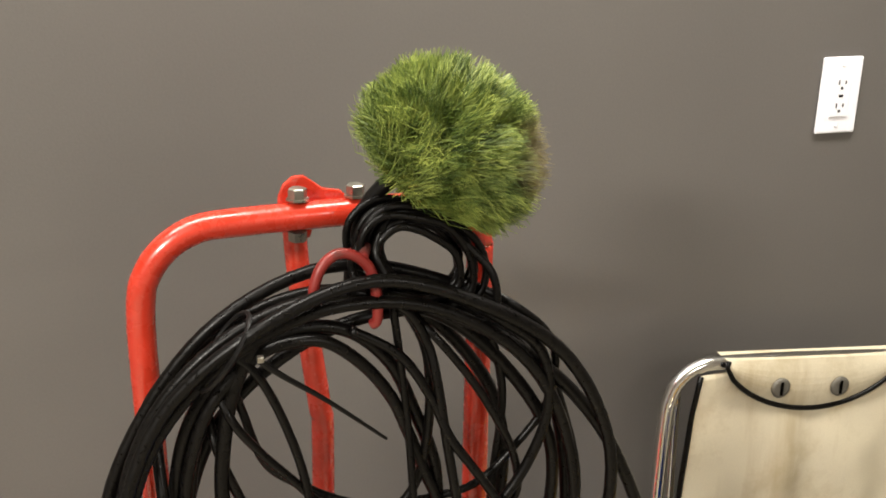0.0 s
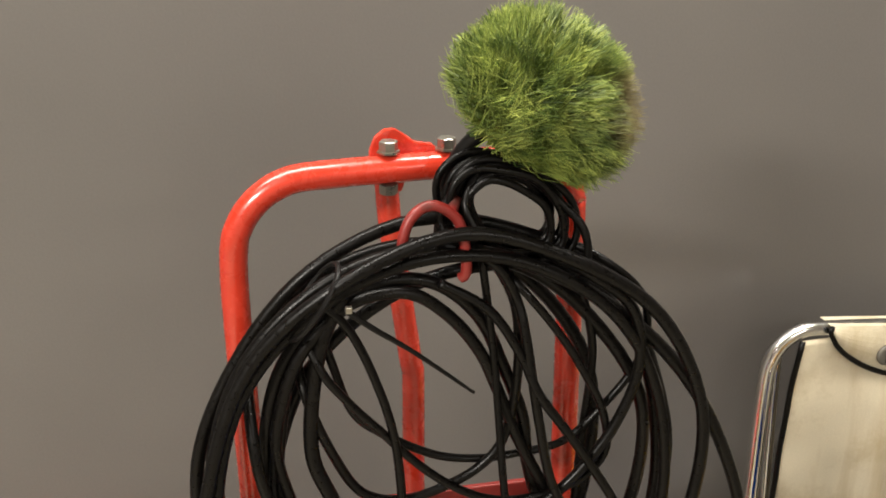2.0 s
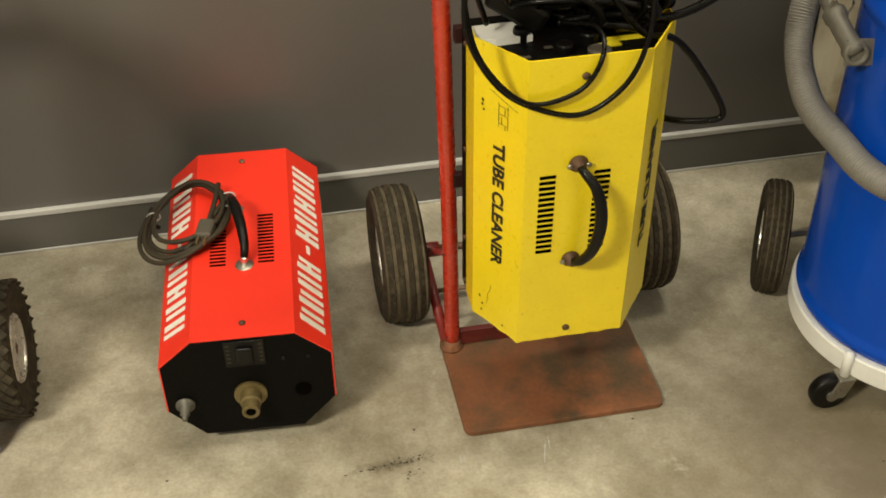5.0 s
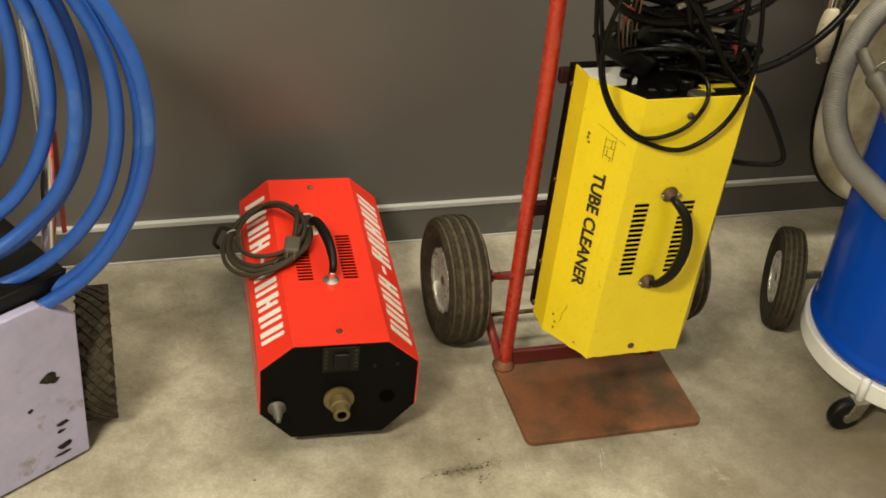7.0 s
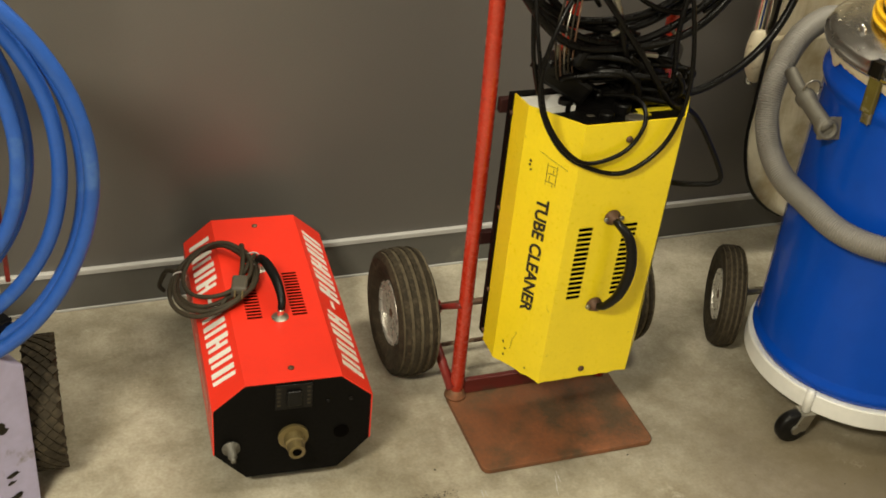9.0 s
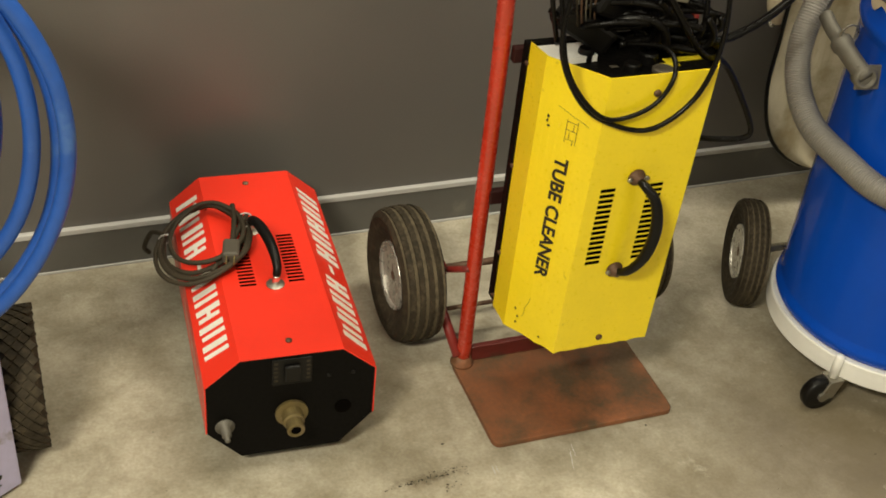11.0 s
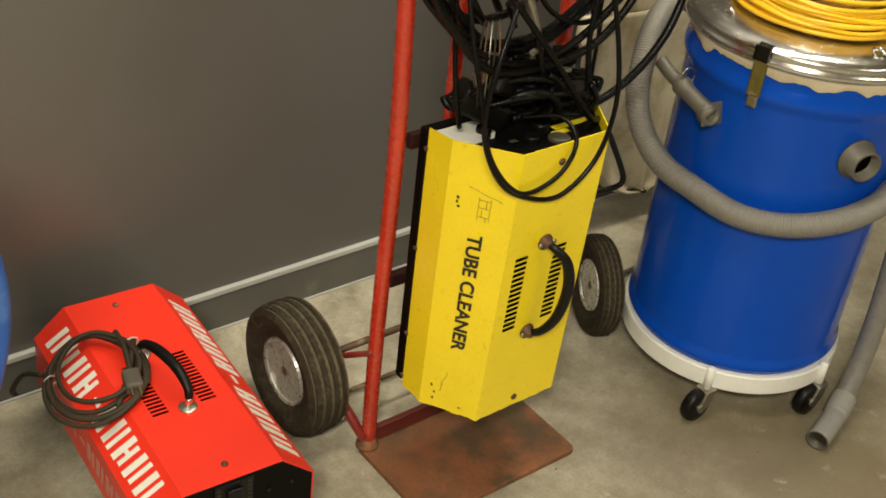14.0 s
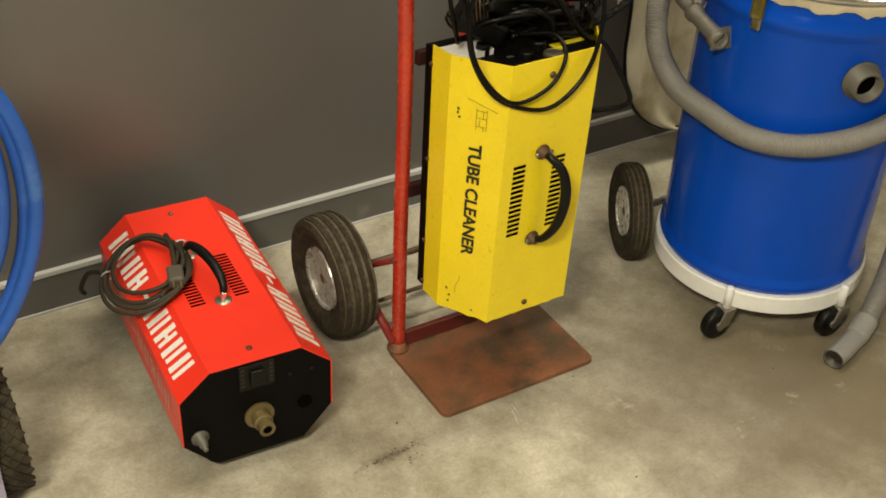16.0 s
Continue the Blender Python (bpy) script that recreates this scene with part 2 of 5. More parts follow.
def bristle_material():
    m = bpy.data.materials.new("green bristles")
    m.use_nodes = True
    nt = m.node_tree
    bsdf = nt.nodes["Principled BSDF"]
    nt.nodes.new("ShaderNodeTexCoord").name = "tex"
    geo = nt.nodes.new("ShaderNodeNewGeometry")
    c = ramp(nt, (0.05, 0.095, 0.014), (0.34, 0.4, 0.085), 0.0, 1.0)
    nt.links.new(geo.outputs["Random Per Island"], c.inputs["Fac"])
    n = noise_node(nt, 38, 4)
    c2 = ramp(nt, (0.36, 0.44, 0.3), (1.35, 1.3, 1.3), 0.38, 0.6)
    nt.links.new(n.outputs["Fac"], c2.inputs["Fac"])
    green = blend(nt, 1.0, c.outputs["Color"], c2.outputs["Color"], "MULTIPLY")
    near = nt.nodes.new("ShaderNodeVectorMath")
    near.operation = "DISTANCE"
    near.inputs[1].default_value = (0.142, -0.055, 0.062)
    nt.links.new(nt.nodes["tex"].outputs["Object"], near.inputs[0])
    dusty = ramp(nt, (0.8, 0.8, 0.8), (0, 0, 0), 0.028, 0.052)
    nt.links.new(near.outputs["Value"], dusty.inputs["Fac"])
    nt.links.new(blend(nt, dusty.outputs["Color"], green, (0.17, 0.12, 0.055)), bsdf.inputs["Base Color"])
    bsdf.inputs["Roughness"].default_value = 0.5
    return m


M["bristle"] = bristle_material()


def streaks(mat, colour, amount):
    """Lays long vertical stains over a cloth."""
    nt = mat.node_tree
    bsdf = nt.nodes["Principled BSDF"]
    old = bsdf.inputs["Base Color"].links[0].from_socket
    stretch = nt.nodes.new("ShaderNodeMapping")
    stretch.inputs["Scale"].default_value = (1.0, 1.0, 0.14)
    nt.links.new(nt.nodes["tex"].outputs["Object"], stretch.inputs["Vector"])
    n = noise_node(nt, 14, 4, 0.6)
    nt.links.new(stretch.outputs["Vector"], n.inputs["Vector"])
    mask = ramp(nt, (0, 0, 0), (amount,) * 3, 0.5, 0.68)
    nt.links.new(n.outputs["Fac"], mask.inputs["Fac"])
    nt.links.new(blend(nt, mask.outputs["Color"], old, colour), bsdf.inputs["Base Color"])


streaks(M["canvas"], (0.36, 0.27, 0.14), 0.6)
streaks(M["canvas_dirty"], (0.26, 0.2, 0.1), 0.6)
streaks(M["white_paint"], (0.5, 0.44, 0.34), 0.16)

# ---- mesh helpers ----


def thing(name, x, y, z, label, category, rz=0.0, group="", kind=""):
    ob = new(name)
    ob.matrix_world = pose(x, y, z, 0, 0, rz)
    return tagged(ob, label, category, group, kind)


def link(name, mesh, mat, parent=None, label="", smooth=False):
    mesh.materials.append(M[mat])
    if smooth:
        mesh.shade_smooth()
    ob = new(name, mesh)
    if parent:
        ob.parent = parent
    if label:
        tagged(ob, label)
    return ob


def part(name, bm, mat, parent=None, label="", smooth=False):
    """Links a bmesh as one mesh object under a thing or a part."""
    mesh = bpy.data.meshes.new(name)
    bmesh.ops.recalc_face_normals(bm, faces=bm.faces)
    bm.to_mesh(mesh)
    bm.free()
    return link(name, mesh, mat, parent, label, smooth)


def box(x0, x1, y0, y1, z0, z1, bevel=0.0, bm=None, turn=None):
    bm = bm or bmesh.new()
    made = bmesh.ops.create_cube(bm, size=1.0)["verts"]
    for v in made:
        v.co = Vector((x0 + (v.co.x + 0.5) * (x1 - x0), y0 + (v.co.y + 0.5) * (y1 - y0), z0 + (v.co.z + 0.5) * (z1 - z0)))
        if turn:
            v.co = turn @ v.co
    if bevel:
        edges = {e for v in made for e in v.link_edges}
        bmesh.ops.bevel(bm, geom=list(edges), offset=bevel, segments=2, affect="EDGES", profile=0.5)
    return bm


def smooth_path(points, steps=8, closed=False):
    """Points on a Catmull-Rom line through the given ones."""
    p = [Vector(q) for q in points]
    n, out = len(p), []
    for i in range(n if closed else n - 1):
        if closed:
            a, b, c, d = p[i - 1], p[i], p[(i + 1) % n], p[(i + 2) % n]
        else:
            a, b, c, d = p[max(i - 1, 0)], p[i], p[i + 1], p[min(i + 2, n - 1)]
        for k in range(steps):
            t = k / steps
            out.append(0.5 * (2 * b + (c - a) * t + (2 * a - 5 * b + 4 * c - d) * t * t + (3 * b - a - 3 * c + d) * t ** 3))
    if not closed:
        out.append(p[-1])
    return out


def tube(path, radius, sides=10, closed=False, cap=True, bm=None):
    """A round tube swept along a line; radius is a number or a function of (distance, whole length)."""
    bm = bm or bmesh.new()
    path = [Vector(q) for q in path]
    n = len(path)
    dist = [0.0]
    for i in range(1, n):
        dist.append(dist[-1] + (path[i] - path[i - 1]).length)
    up, rings = None, []
    for i in range(n):
        ahead = (path[(i + 1) % n] - path[i - 1]) if closed else (path[min(i + 1, n - 1)] - path[max(i - 1, 0)])
        ahead = ahead.normalized()
        if up is None:
            up = ahead.orthogonal().normalized()
        up = (up - ahead * up.dot(ahead)).normalized()
        side = ahead.cross(up)
        r = radius(dist[i], dist[-1]) if callable(radius) else radius
        rings.append([bm.verts.new(path[i] + (up * math.cos(2 * math.pi * k / sides) + side * math.sin(2 * math.pi * k / sides)) * r) for k in range(sides)])
    if closed:
        first, last = rings[0], rings[-1]
        shift = min(range(sides), key=lambda s: sum((last[k].co - first[(k + s) % sides].co).length for k in range(sides)))
        rings.append([first[(k + shift) % sides] for k in range(sides)])
    for a, b in zip(rings, rings[1:]):
        for k in range(sides):
            bm.faces.new((a[k], a[(k + 1) % sides], b[(k + 1) % sides], b[k]))
    if cap and not closed:
        bm.faces.new(rings[0][::-1])
        bm.faces.new(rings[-1])
    return bm


def lathe(profile, sides=48, axis="z", centre=(0, 0, 0), closed=False, bm=None):
    """Turns a line of (radius, height) round an axis."""
    bm = bm or bmesh.new()
    c, rings = Vector(centre), []
    for r, h in profile:
        ring = []
        for k in range(sides):
            a = 2 * math.pi * k / sides
            u, v = r * math.cos(a), r * math.sin(a)
            ring.append(bm.verts.new(c + Vector({"z": (u, v, h), "x": (h, u, v), "y": (u, h, v)}[axis])))
        rings.append(ring)
    pairs = list(zip(rings, rings[1:])) + ([(rings[-1], rings[0])] if closed else [])
    for a, b in pairs:
        for k in range(sides):
            bm.faces.new((a[k], a[(k + 1) % sides], b[(k + 1) % sides], b[k]))
    if not closed:
        for ring, r in ((rings[0], profile[0][0]), (rings[-1], profile[-1][0])):
            if r > 0.0005:
                bm.faces.new(ring)
    return bm


def prism(outline, h0, h1, axis="z", bevel=0.0):
    """An outline (list of pairs) drawn out along an axis."""
    bm = bmesh.new()
    put = {"z": lambda u, v, h: (u, v, h), "y": lambda u, v, h: (u, h, v), "x": lambda u, v, h: (h, u, v)}[axis]
    low, high = [bm.verts.new(put(u, v, h0)) for u, v in outline], [bm.verts.new(put(u, v, h1)) for u, v in outline]
    n = len(outline)
    for k in range(n):
        bm.faces.new((low[k], low[(k + 1) % n], high[(k + 1) % n], high[k]))
    bm.faces.new(low[::-1])
    bm.faces.new(high)
    bmesh.ops.recalc_face_normals(bm, faces=bm.faces)
    if bevel:
        bmesh.ops.bevel(bm, geom=list(bm.edges), offset=bevel, segments=2, affect="EDGES", profile=0.5)
    return bm


def sheet_shell(outline, h0, h1, thick, axis="z", ragged=0.0, closed=False):
    """A bent sheet along an outline with real thickness; ragged: how uneven its lower end is."""
    rng = random.Random(4)
    bm = bmesh.new()
    put = {"z": lambda u, v, h: (u, v, h), "y": lambda u, v, h: (u, h, v)}[axis]
    pts = []
    n = len(outline)
    for i in range(n if closed else n - 1):
        a, b = Vector(outline[i]), Vector(outline[(i + 1) % n])
        steps = max(2, int((b - a).length / 0.012)) if ragged else 1
        pts += [a.lerp(b, k / steps) for k in range(steps)]
    if not closed:
        pts.append(Vector(outline[-1]))
    lows = [h0 - ragged * rng.random() * (1 if rng.random() < 0.5 else 0.2) for _ in pts]
    lower, upper = [bm.verts.new(put(*p, h)) for p, h in zip(pts, lows)], [bm.verts.new(put(*p, h1)) for p in pts]
    m = len(pts)
    for k in range(m if closed else m - 1):
        bm.faces.new((lower[k], lower[(k + 1) % m], upper[(k + 1) % m], upper[k]))
    bmesh.ops.recalc_face_normals(bm, faces=bm.faces)
    bmesh.ops.solidify(bm, geom=list(bm.faces), thickness=thick)
    return bm


def lettering(name, words, size, m, mat, parent, label, wide=1.0, bold=0.0):
    """Words as a mesh, centred on the pose m."""
    data = bpy.data.curves.new(name, "FONT")
    data.body, data.size, data.align_x, data.align_y, data.extrude, data.offset = words, size, "CENTER", "CENTER", 0.0004, bold
    holder = bpy.data.objects.new(name + "_curve", data)
    scene.collection.objects.link(holder)
    mesh = bpy.data.meshes.new_from_object(holder.evaluated_get(bpy.context.evaluated_depsgraph_get()))
    bpy.data.objects.remove(holder)
    mesh.transform(m @ Matrix.Diagonal((wide, 1, 1, 1)))
    return link(name, mesh, mat, parent, label)


def frame_of(centre, along, up):
    """The pose whose x runs along and whose y runs up."""
    x, y = Vector(along).normalized(), Vector(up).normalized()
    z = x.cross(y)
    return Matrix.Translation(centre) @ Matrix((x, y, z)).transposed().to_4x4()


def mark_bars(name, count, length, height, m, mat, parent, label, slant=0.0, gap_at=None, seed=1):
    """A trade name drawn as plain bars: each place is one part of a broad and a thin upright, some with a short block between."""
    rng = random.Random(seed)
    pitch = length / count
    for i in range(count):
        bm = bmesh.new()
        x0, w, h = -length / 2 + i * pitch, pitch * 0.86, height / 2
        if i == gap_at:
            box(x0 + pitch * 0.2, x0 + pitch * 0.7, -height * 0.08, height * 0.08, 0, 0.0006, bm=bm)
        else:
            box(x0, x0 + w * 0.36, -h, h, 0, 0.0006, bm=bm)
            box(x0 + w * 0.58, x0 + w * 0.84, -h * rng.choice((1.0, 0.9)), h * rng.choice((1.0, 0.85)), 0, 0.0006, bm=bm)
            if rng.random() < 0.6:
                box(x0 + w * 0.36, x0 + w * 0.58, -h * 0.16, h * 0.16, 0, 0.0006, bm=bm)
        for v in bm.verts:
            v.co.x += slant * v.co.y
            v.co = m @ v.co
        part(name, bm, mat, parent, label)


def screw(x, y, z, normal, r, mat, parent, name="screw"):
    bm = lathe([(r, 0), (r, r * 0.35), (r * 0.6, r * 0.6), (0.0004, r * 0.65)], 12)
    q = Vector((0, 0, 1)).rotation_difference(Vector(normal)).to_matrix().to_4x4()
    bm.transform(Matrix.Translation((x, y, z)) @ q)
    return part(name, bm, mat, parent, smooth=True)


def bolt(x, y, z, parent, r=0.009):
    bm = lathe([(r * 1.25, 0), (r * 1.25, 0.002), (r, 0.002), (r, 0.011), (r * 0.8, 0.012)], 6, centre=(x, y, z))
    return part("bolt", bm, "steel", parent, "zinc hex bolt with a washer")


def wheel(name, x, y, z, r, width, parent, tread="rib", out=-1):
    """A wheel that turns about x: a tyre with a treaded face, a dished rim and a hub; out: the side that the dish faces."""
    holder = new(name)
    holder.parent = parent
    holder.location = (x, y, z)
    h, prof = width / 2, []
    inner = r * 0.51
    prof += [(inner, -h * 0.62), (r * 0.72, -h * 0.92), (r * 0.86, -h), (r * 0.95, -h * 0.86)]
    if tread == "rib":
        steps = 4
        crown = lambda u: r * (1 - 0.05 * (u / h) ** 2)
        for i in range(steps):
            lo, hi = -h * 0.84 + i * (1.68 * h / steps), -h * 0.84 + (i + 1) * (1.68 * h / steps)
            g = (hi - lo) * 0.26
            prof += [(crown(lo) - 0.003, lo + g * 0.7), (crown(lo), lo + g), (crown(hi), hi - g), (crown(hi) - 0.003, hi - g * 0.7)]
    else:
        prof += [(r * 0.985, -h * 0.7), (r, 0.0), (r * 0.985, h * 0.7)]
    prof += [(r * 0.95, h * 0.86), (r * 0.86, h), (r * 0.72, h * 0.92), (inner, h * 0.62)]
    sides = 96
    bm = lathe(prof, sides, "x", closed=True)
    if tread == "rib":
        bm.verts.ensure_lookup_table()
        edge = {4 + 4 * i + e for i in range(4) for e in (1, 2)}
        for i, v in enumerate(bm.verts):
            if i // sides in edge:
                v.co.x += 0.0011 * (1 if i % 2 else -1)
        bm.faces.ensure_lookup_table()
        for i, f in enumerate(bm.faces):
            if i // sides in (3, 7, 11, 15, 19):
                f.material_index = 1
    part("tyre", bm, "tyre", holder, "dusty black rubber tyre", smooth=False).data.materials.append(M["tyre_dust"])
    if tread != "rib":
        bm = bmesh.new()
        for row in range(5):
            for k in range(30):
                a = 2 * math.pi * (k + 0.5 * (row % 2)) / 30
                u = -h * 0.72 + row * h * 0.36
                box(-0.006, 0.006, -0.0075, 0.0075, 0, 0.005, bm=bm,
                    turn=Matrix.Rotation(a, 4, "X") @ Matrix.Translation((u, 0, r * 0.985 - 0.001)) @ Matrix.Rotation(0.7, 4, "Z"))
        part("tread", bm, "tyre", holder)
    s = out
    rim = [(inner + 0.001, s * h * 0.6), (inner * 0.98, s * h * 0.74), (inner * 0.9, s * h * 0.7), (inner * 0.86, s * h * 0.3), (inner * 0.45, s * h * 0.18),
           (inner * 0.4, s * h * 0.45), (inner * 0.2, s * h * 0.5), (0.0006, s * h * 0.5)]
    part("rim", lathe(rim, 48, "x"), "rim", holder, "pale painted steel rim")
    part("hub_nut", lathe([(0.011, s * h * 0.48), (0.011, s * h * 0.6), (0.007, s * h * 0.63)], 6, "x"), "rust", holder, "rusty hub nut")
    back = [(inner + 0.001, -s * h * 0.6), (inner * 0.6, -s * h * 0.4), (0.0006, -s * h * 0.4)]
    part("rim_back", lathe(back, 32, "x"), "rim", holder, smooth=True)
    return holder

# ---- the room ----
X0, X1, Y0, H = -4.5, 4.0, -5.5, 2.7


def structure(name, bm, mat, label, category):
    return tagged(part(name, bm, mat), label, category, kind="structure")


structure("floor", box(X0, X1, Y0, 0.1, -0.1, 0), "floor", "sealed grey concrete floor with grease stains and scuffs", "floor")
structure("wall_north", box(X0, X1, 0, 0.12, 0, H), "wall", "wall painted satin dark warm grey", "wall")
structure("wall_south", box(X0, X1, Y0 - 0.12, Y0, 0, H), "plaster", "plain off-white painted wall", "wall")
structure("wall_west", box(X0 - 0.12, X0, Y0, 0.12, 0, H), "plaster", "plain off-white painted wall", "wall")
structure("wall_east", box(X1, X1 + 0.12, Y0, 0.12, 0, H), "plaster", "plain off-white painted wall", "wall")
structure("ceiling", box(X0, X1, Y0, 0.12, H, H + 0.1), "plaster", "plain white ceiling", "ceiling")
structure("baseboard", box(X0, X1, -0.011, -0.0005, 0.004, 0.086, 0.001), "base", "dark grey vinyl baseboard along the wall", "baseboard")
structure("trim", box(X0, X1, -0.013, -0.0005, 0.0865, 0.099, 0.002), "strip", "pale strip capping the grey baseboard", "trim")
structure("floor_seam", box(X0, X1, -0.0155, -0.0115, 0.0005, 0.0045), "strip", "thin pale caulk line between baseboard and floor", "trim")

for lx, ly, sx, sy, watts in LAMPS:
    fix = thing("ceiling_light", lx, ly, H - 0.001, "white fluorescent ceiling fixture out of view, two of four added as fill", "ceiling light", group="ceiling lights")
    bm = box(-sx / 2 - 0.04, sx / 2 + 0.04, -sy / 2 - 0.04, -sy / 2, -0.06, 0)
    for a in ((-sx / 2 - 0.04, sx / 2 + 0.04, sy / 2, sy / 2 + 0.04), (-sx / 2 - 0.04, -sx / 2, -sy / 2, sy / 2), (sx / 2, sx / 2 + 0.04, -sy / 2, sy / 2)):
        box(*a, -0.06, 0, bm=bm)
    part("housing", bm, "lamp_white", fix)

# ---- power outlet ----


def power_outlet():
    out = thing("power_outlet", 1.088, -0.001, 1.34, "white rectangular duplex power outlet on the grey wall", "outlet")
    part("cover_plate", box(-0.036, 0.036, -0.006, 0, -0.06, 0.06, 0.003), "white_plastic", out)
    part("receptacle", box(-0.0165, 0.0165, -0.0085, -0.005, -0.0335, 0.0335, 0.0012), "white_plastic", out)
    for z in (-0.018, 0.018):
        for x, h in ((-0.006, 0.007), (0.006, 0.0055)):
            part("slot", box(x - 0.001, x + 0.001, -0.0092, -0.0084, z - h / 2 + 0.003, z + h / 2 + 0.003), "dark_hole", out)
        part("slot", lathe([(0.0022, -0.0092), (0.0022, -0.0084)], 10, "y", (0, 0, z - 0.006)), "dark_hole", out)
    part("rating_mark", box(-0.004, 0.004, -0.0089, -0.0084, -0.002, 0.002), "dark_hole", out)
    for z in (-0.048, 0.048):
        screw(0, -0.006, z, (0, -1, 0), 0.003, "white_plastic", out)


power_outlet()

# ---- hand truck ----


def hand_truck():
    truck = thing("hand_truck", 0.17, -0.5, 0, "red-painted tubular steel hand truck with worn toe plate and pneumatic wheels", "hand truck")
    base = Vector((0.17, -0.5, 0))

    def p(name, bm, mat, label="", smooth=True, parent=truck):
        bm.transform(Matrix.Translation(-base))
        return part(name, bm, mat, parent, label, smooth)

    y = -0.477
    rail = [(0.018, -0.464, 0.012), (0.0145, -0.466, 0.3), (0.003, -0.488, 0.65), (-0.006, -0.49, 0.95), (-0.014, -0.484, 1.2), (-0.0155, -0.48, 1.27)]
    for k in range(1, 8):
        a = math.pi - k * math.pi / 16
        rail.append((0.06 + 0.075 * math.cos(a), y - 0.004, 1.291 + 0.075 * math.sin(a)))
    rail += [(0.07, y - 0.005, 1.3668), (0.15, y - 0.006, 1.3695), (0.26, y - 0.006, 1.371)]
    for k in range(1, 8):
        a = math.pi / 2 - k * math.pi / 16
        rail.append((0.264 + 0.055 * math.cos(a), y - 0.004, 1.316 + 0.055 * math.sin(a)))
    rail += [(0.32, -0.48, 1.29), (0.322, -0.49, 0.95), (0.326, -0.486, 0.62), (0.328, -0.466, 0.3), (0.33, -0.464, 0.012)]
    p("handle_frame", tube(smooth_path(rail, 5), 0.0137, 16), "red_paint", "glossy red bent steel tube")
    mid = [(0.178, -0.41, 0.1), (0.177, -0.4, 0.8), (0.176, -0.4, 1.08), (0.172, -0.4, 1.13), (0.150, -0.4, 1.29), (0.146, -0.405, 1.37)]
    p("centre_post", tube(smooth_path(mid, 6), 0.0125, 14), "red_paint")
    bm = bmesh.new()
    strip = smooth_path([(0, -0.404, 1.32), (0, -0.404, 1.352), (0, -0.41, 1.372), (0, -0.43, 1.379), (0, -0.452, 1.381)], 5)
    half = lambda f: 0.013 * math.sqrt(max(0.05, 1 - (2 * f - 0.9) ** 4))
    rows = [[bm.verts.new((0.153 + 0.006 * k / len(strip) + e * half(k / len(strip)), q.y, q.z)) for e in (-1, 1)] for k, q in enumerate(strip)]
    for a, b in zip(rows, rows[1:]):
        bm.faces.new((a[0], a[1], b[1], b[0]))
    bmesh.ops.recalc_face_normals(bm, faces=bm.faces)
    bmesh.ops.solidify(bm, geom=list(bm.faces), thickness=0.004)
    p("top_bracket", bm, "red_paint", "bent flat red bracket", False)
    lug = [(0.116, 1.355), (0.118, 1.384), (0.123, 1.396), (0.132, 1.403), (0.142, 1.404), (0.151, 1.398), (0.161, 1.39), (0.178, 1.387), (0.186, 1.38), (0.186, 1.355)]
    p("lug", prism(lug, -0.468, -0.462, "y", 0.0015), "red_paint", "rounded red steel lug", False)
    for x in (0.133, 0.189):
        b = bolt(x - base.x, -0.483 - base.y, 1.385, truck)
    p("nut", lathe([(0.009, 0), (0.009, 0.009)], 6, centre=(0.133, -0.483, 1.345)), "steel", "zinc nut", False)
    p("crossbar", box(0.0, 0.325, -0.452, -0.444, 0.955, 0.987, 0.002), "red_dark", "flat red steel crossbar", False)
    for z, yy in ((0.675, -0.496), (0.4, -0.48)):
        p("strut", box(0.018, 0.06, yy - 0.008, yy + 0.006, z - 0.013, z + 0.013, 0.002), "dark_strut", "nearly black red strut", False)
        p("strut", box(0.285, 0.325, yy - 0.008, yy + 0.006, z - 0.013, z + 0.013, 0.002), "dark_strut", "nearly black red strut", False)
    p("lower_bar", box(0.02, 0.33, -0.466, -0.454, 0.013, 0.046, 0.002), "red_deep", "deep dull red angle bar", False)
    p("rear_bar", tube([(-0.03, -0.38, 0.075), (0.37, -0.38, 0.075)], 0.0045, 10), "rust")
    p("axle", tube([(-0.07, -0.325, 0.13), (0.42, -0.325, 0.13)], 0.007, 12), "rust", "rusty steel axle")
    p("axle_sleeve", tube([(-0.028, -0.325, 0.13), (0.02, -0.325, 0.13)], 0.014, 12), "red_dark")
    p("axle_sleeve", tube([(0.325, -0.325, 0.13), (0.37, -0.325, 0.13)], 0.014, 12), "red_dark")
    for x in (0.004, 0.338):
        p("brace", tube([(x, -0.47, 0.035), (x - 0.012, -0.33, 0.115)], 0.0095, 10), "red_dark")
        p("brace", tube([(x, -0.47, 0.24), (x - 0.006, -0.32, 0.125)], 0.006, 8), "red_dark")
        if x < 0.1:
            p("foot_collar", lathe([(0.022, 0.012), (0.0215, 0.017), (0.017, 0.021), (0.016, 0.03)], 20, centre=(x + 0.012, -0.464, 0)), "plate", "rusty weld collar")
    rng = random.Random(3)
    outline = []
    for cx, cy, a0 in ((0.338, -0.468, 0), (0.012, -0.468, 90), (0.014, -0.664, 180), (0.338, -0.664, 270)):
        for k in range(5):
            a = math.radians(a0 + k * 22.5)
            r = 0.014 + rng.random() * 0.001
            outline.append((cx + r * math.cos(a), cy + r * math.sin(a)))
    p("toe_plate", prism(outline, 0.001, 0.012, bevel=0.0015), "plate", "worn rust-red steel toe plate", False)
    wheel("wheel", -0.058 - base.x, -0.325 - base.y, 0.13, 0.13, 0.084, truck, "rib", -1)
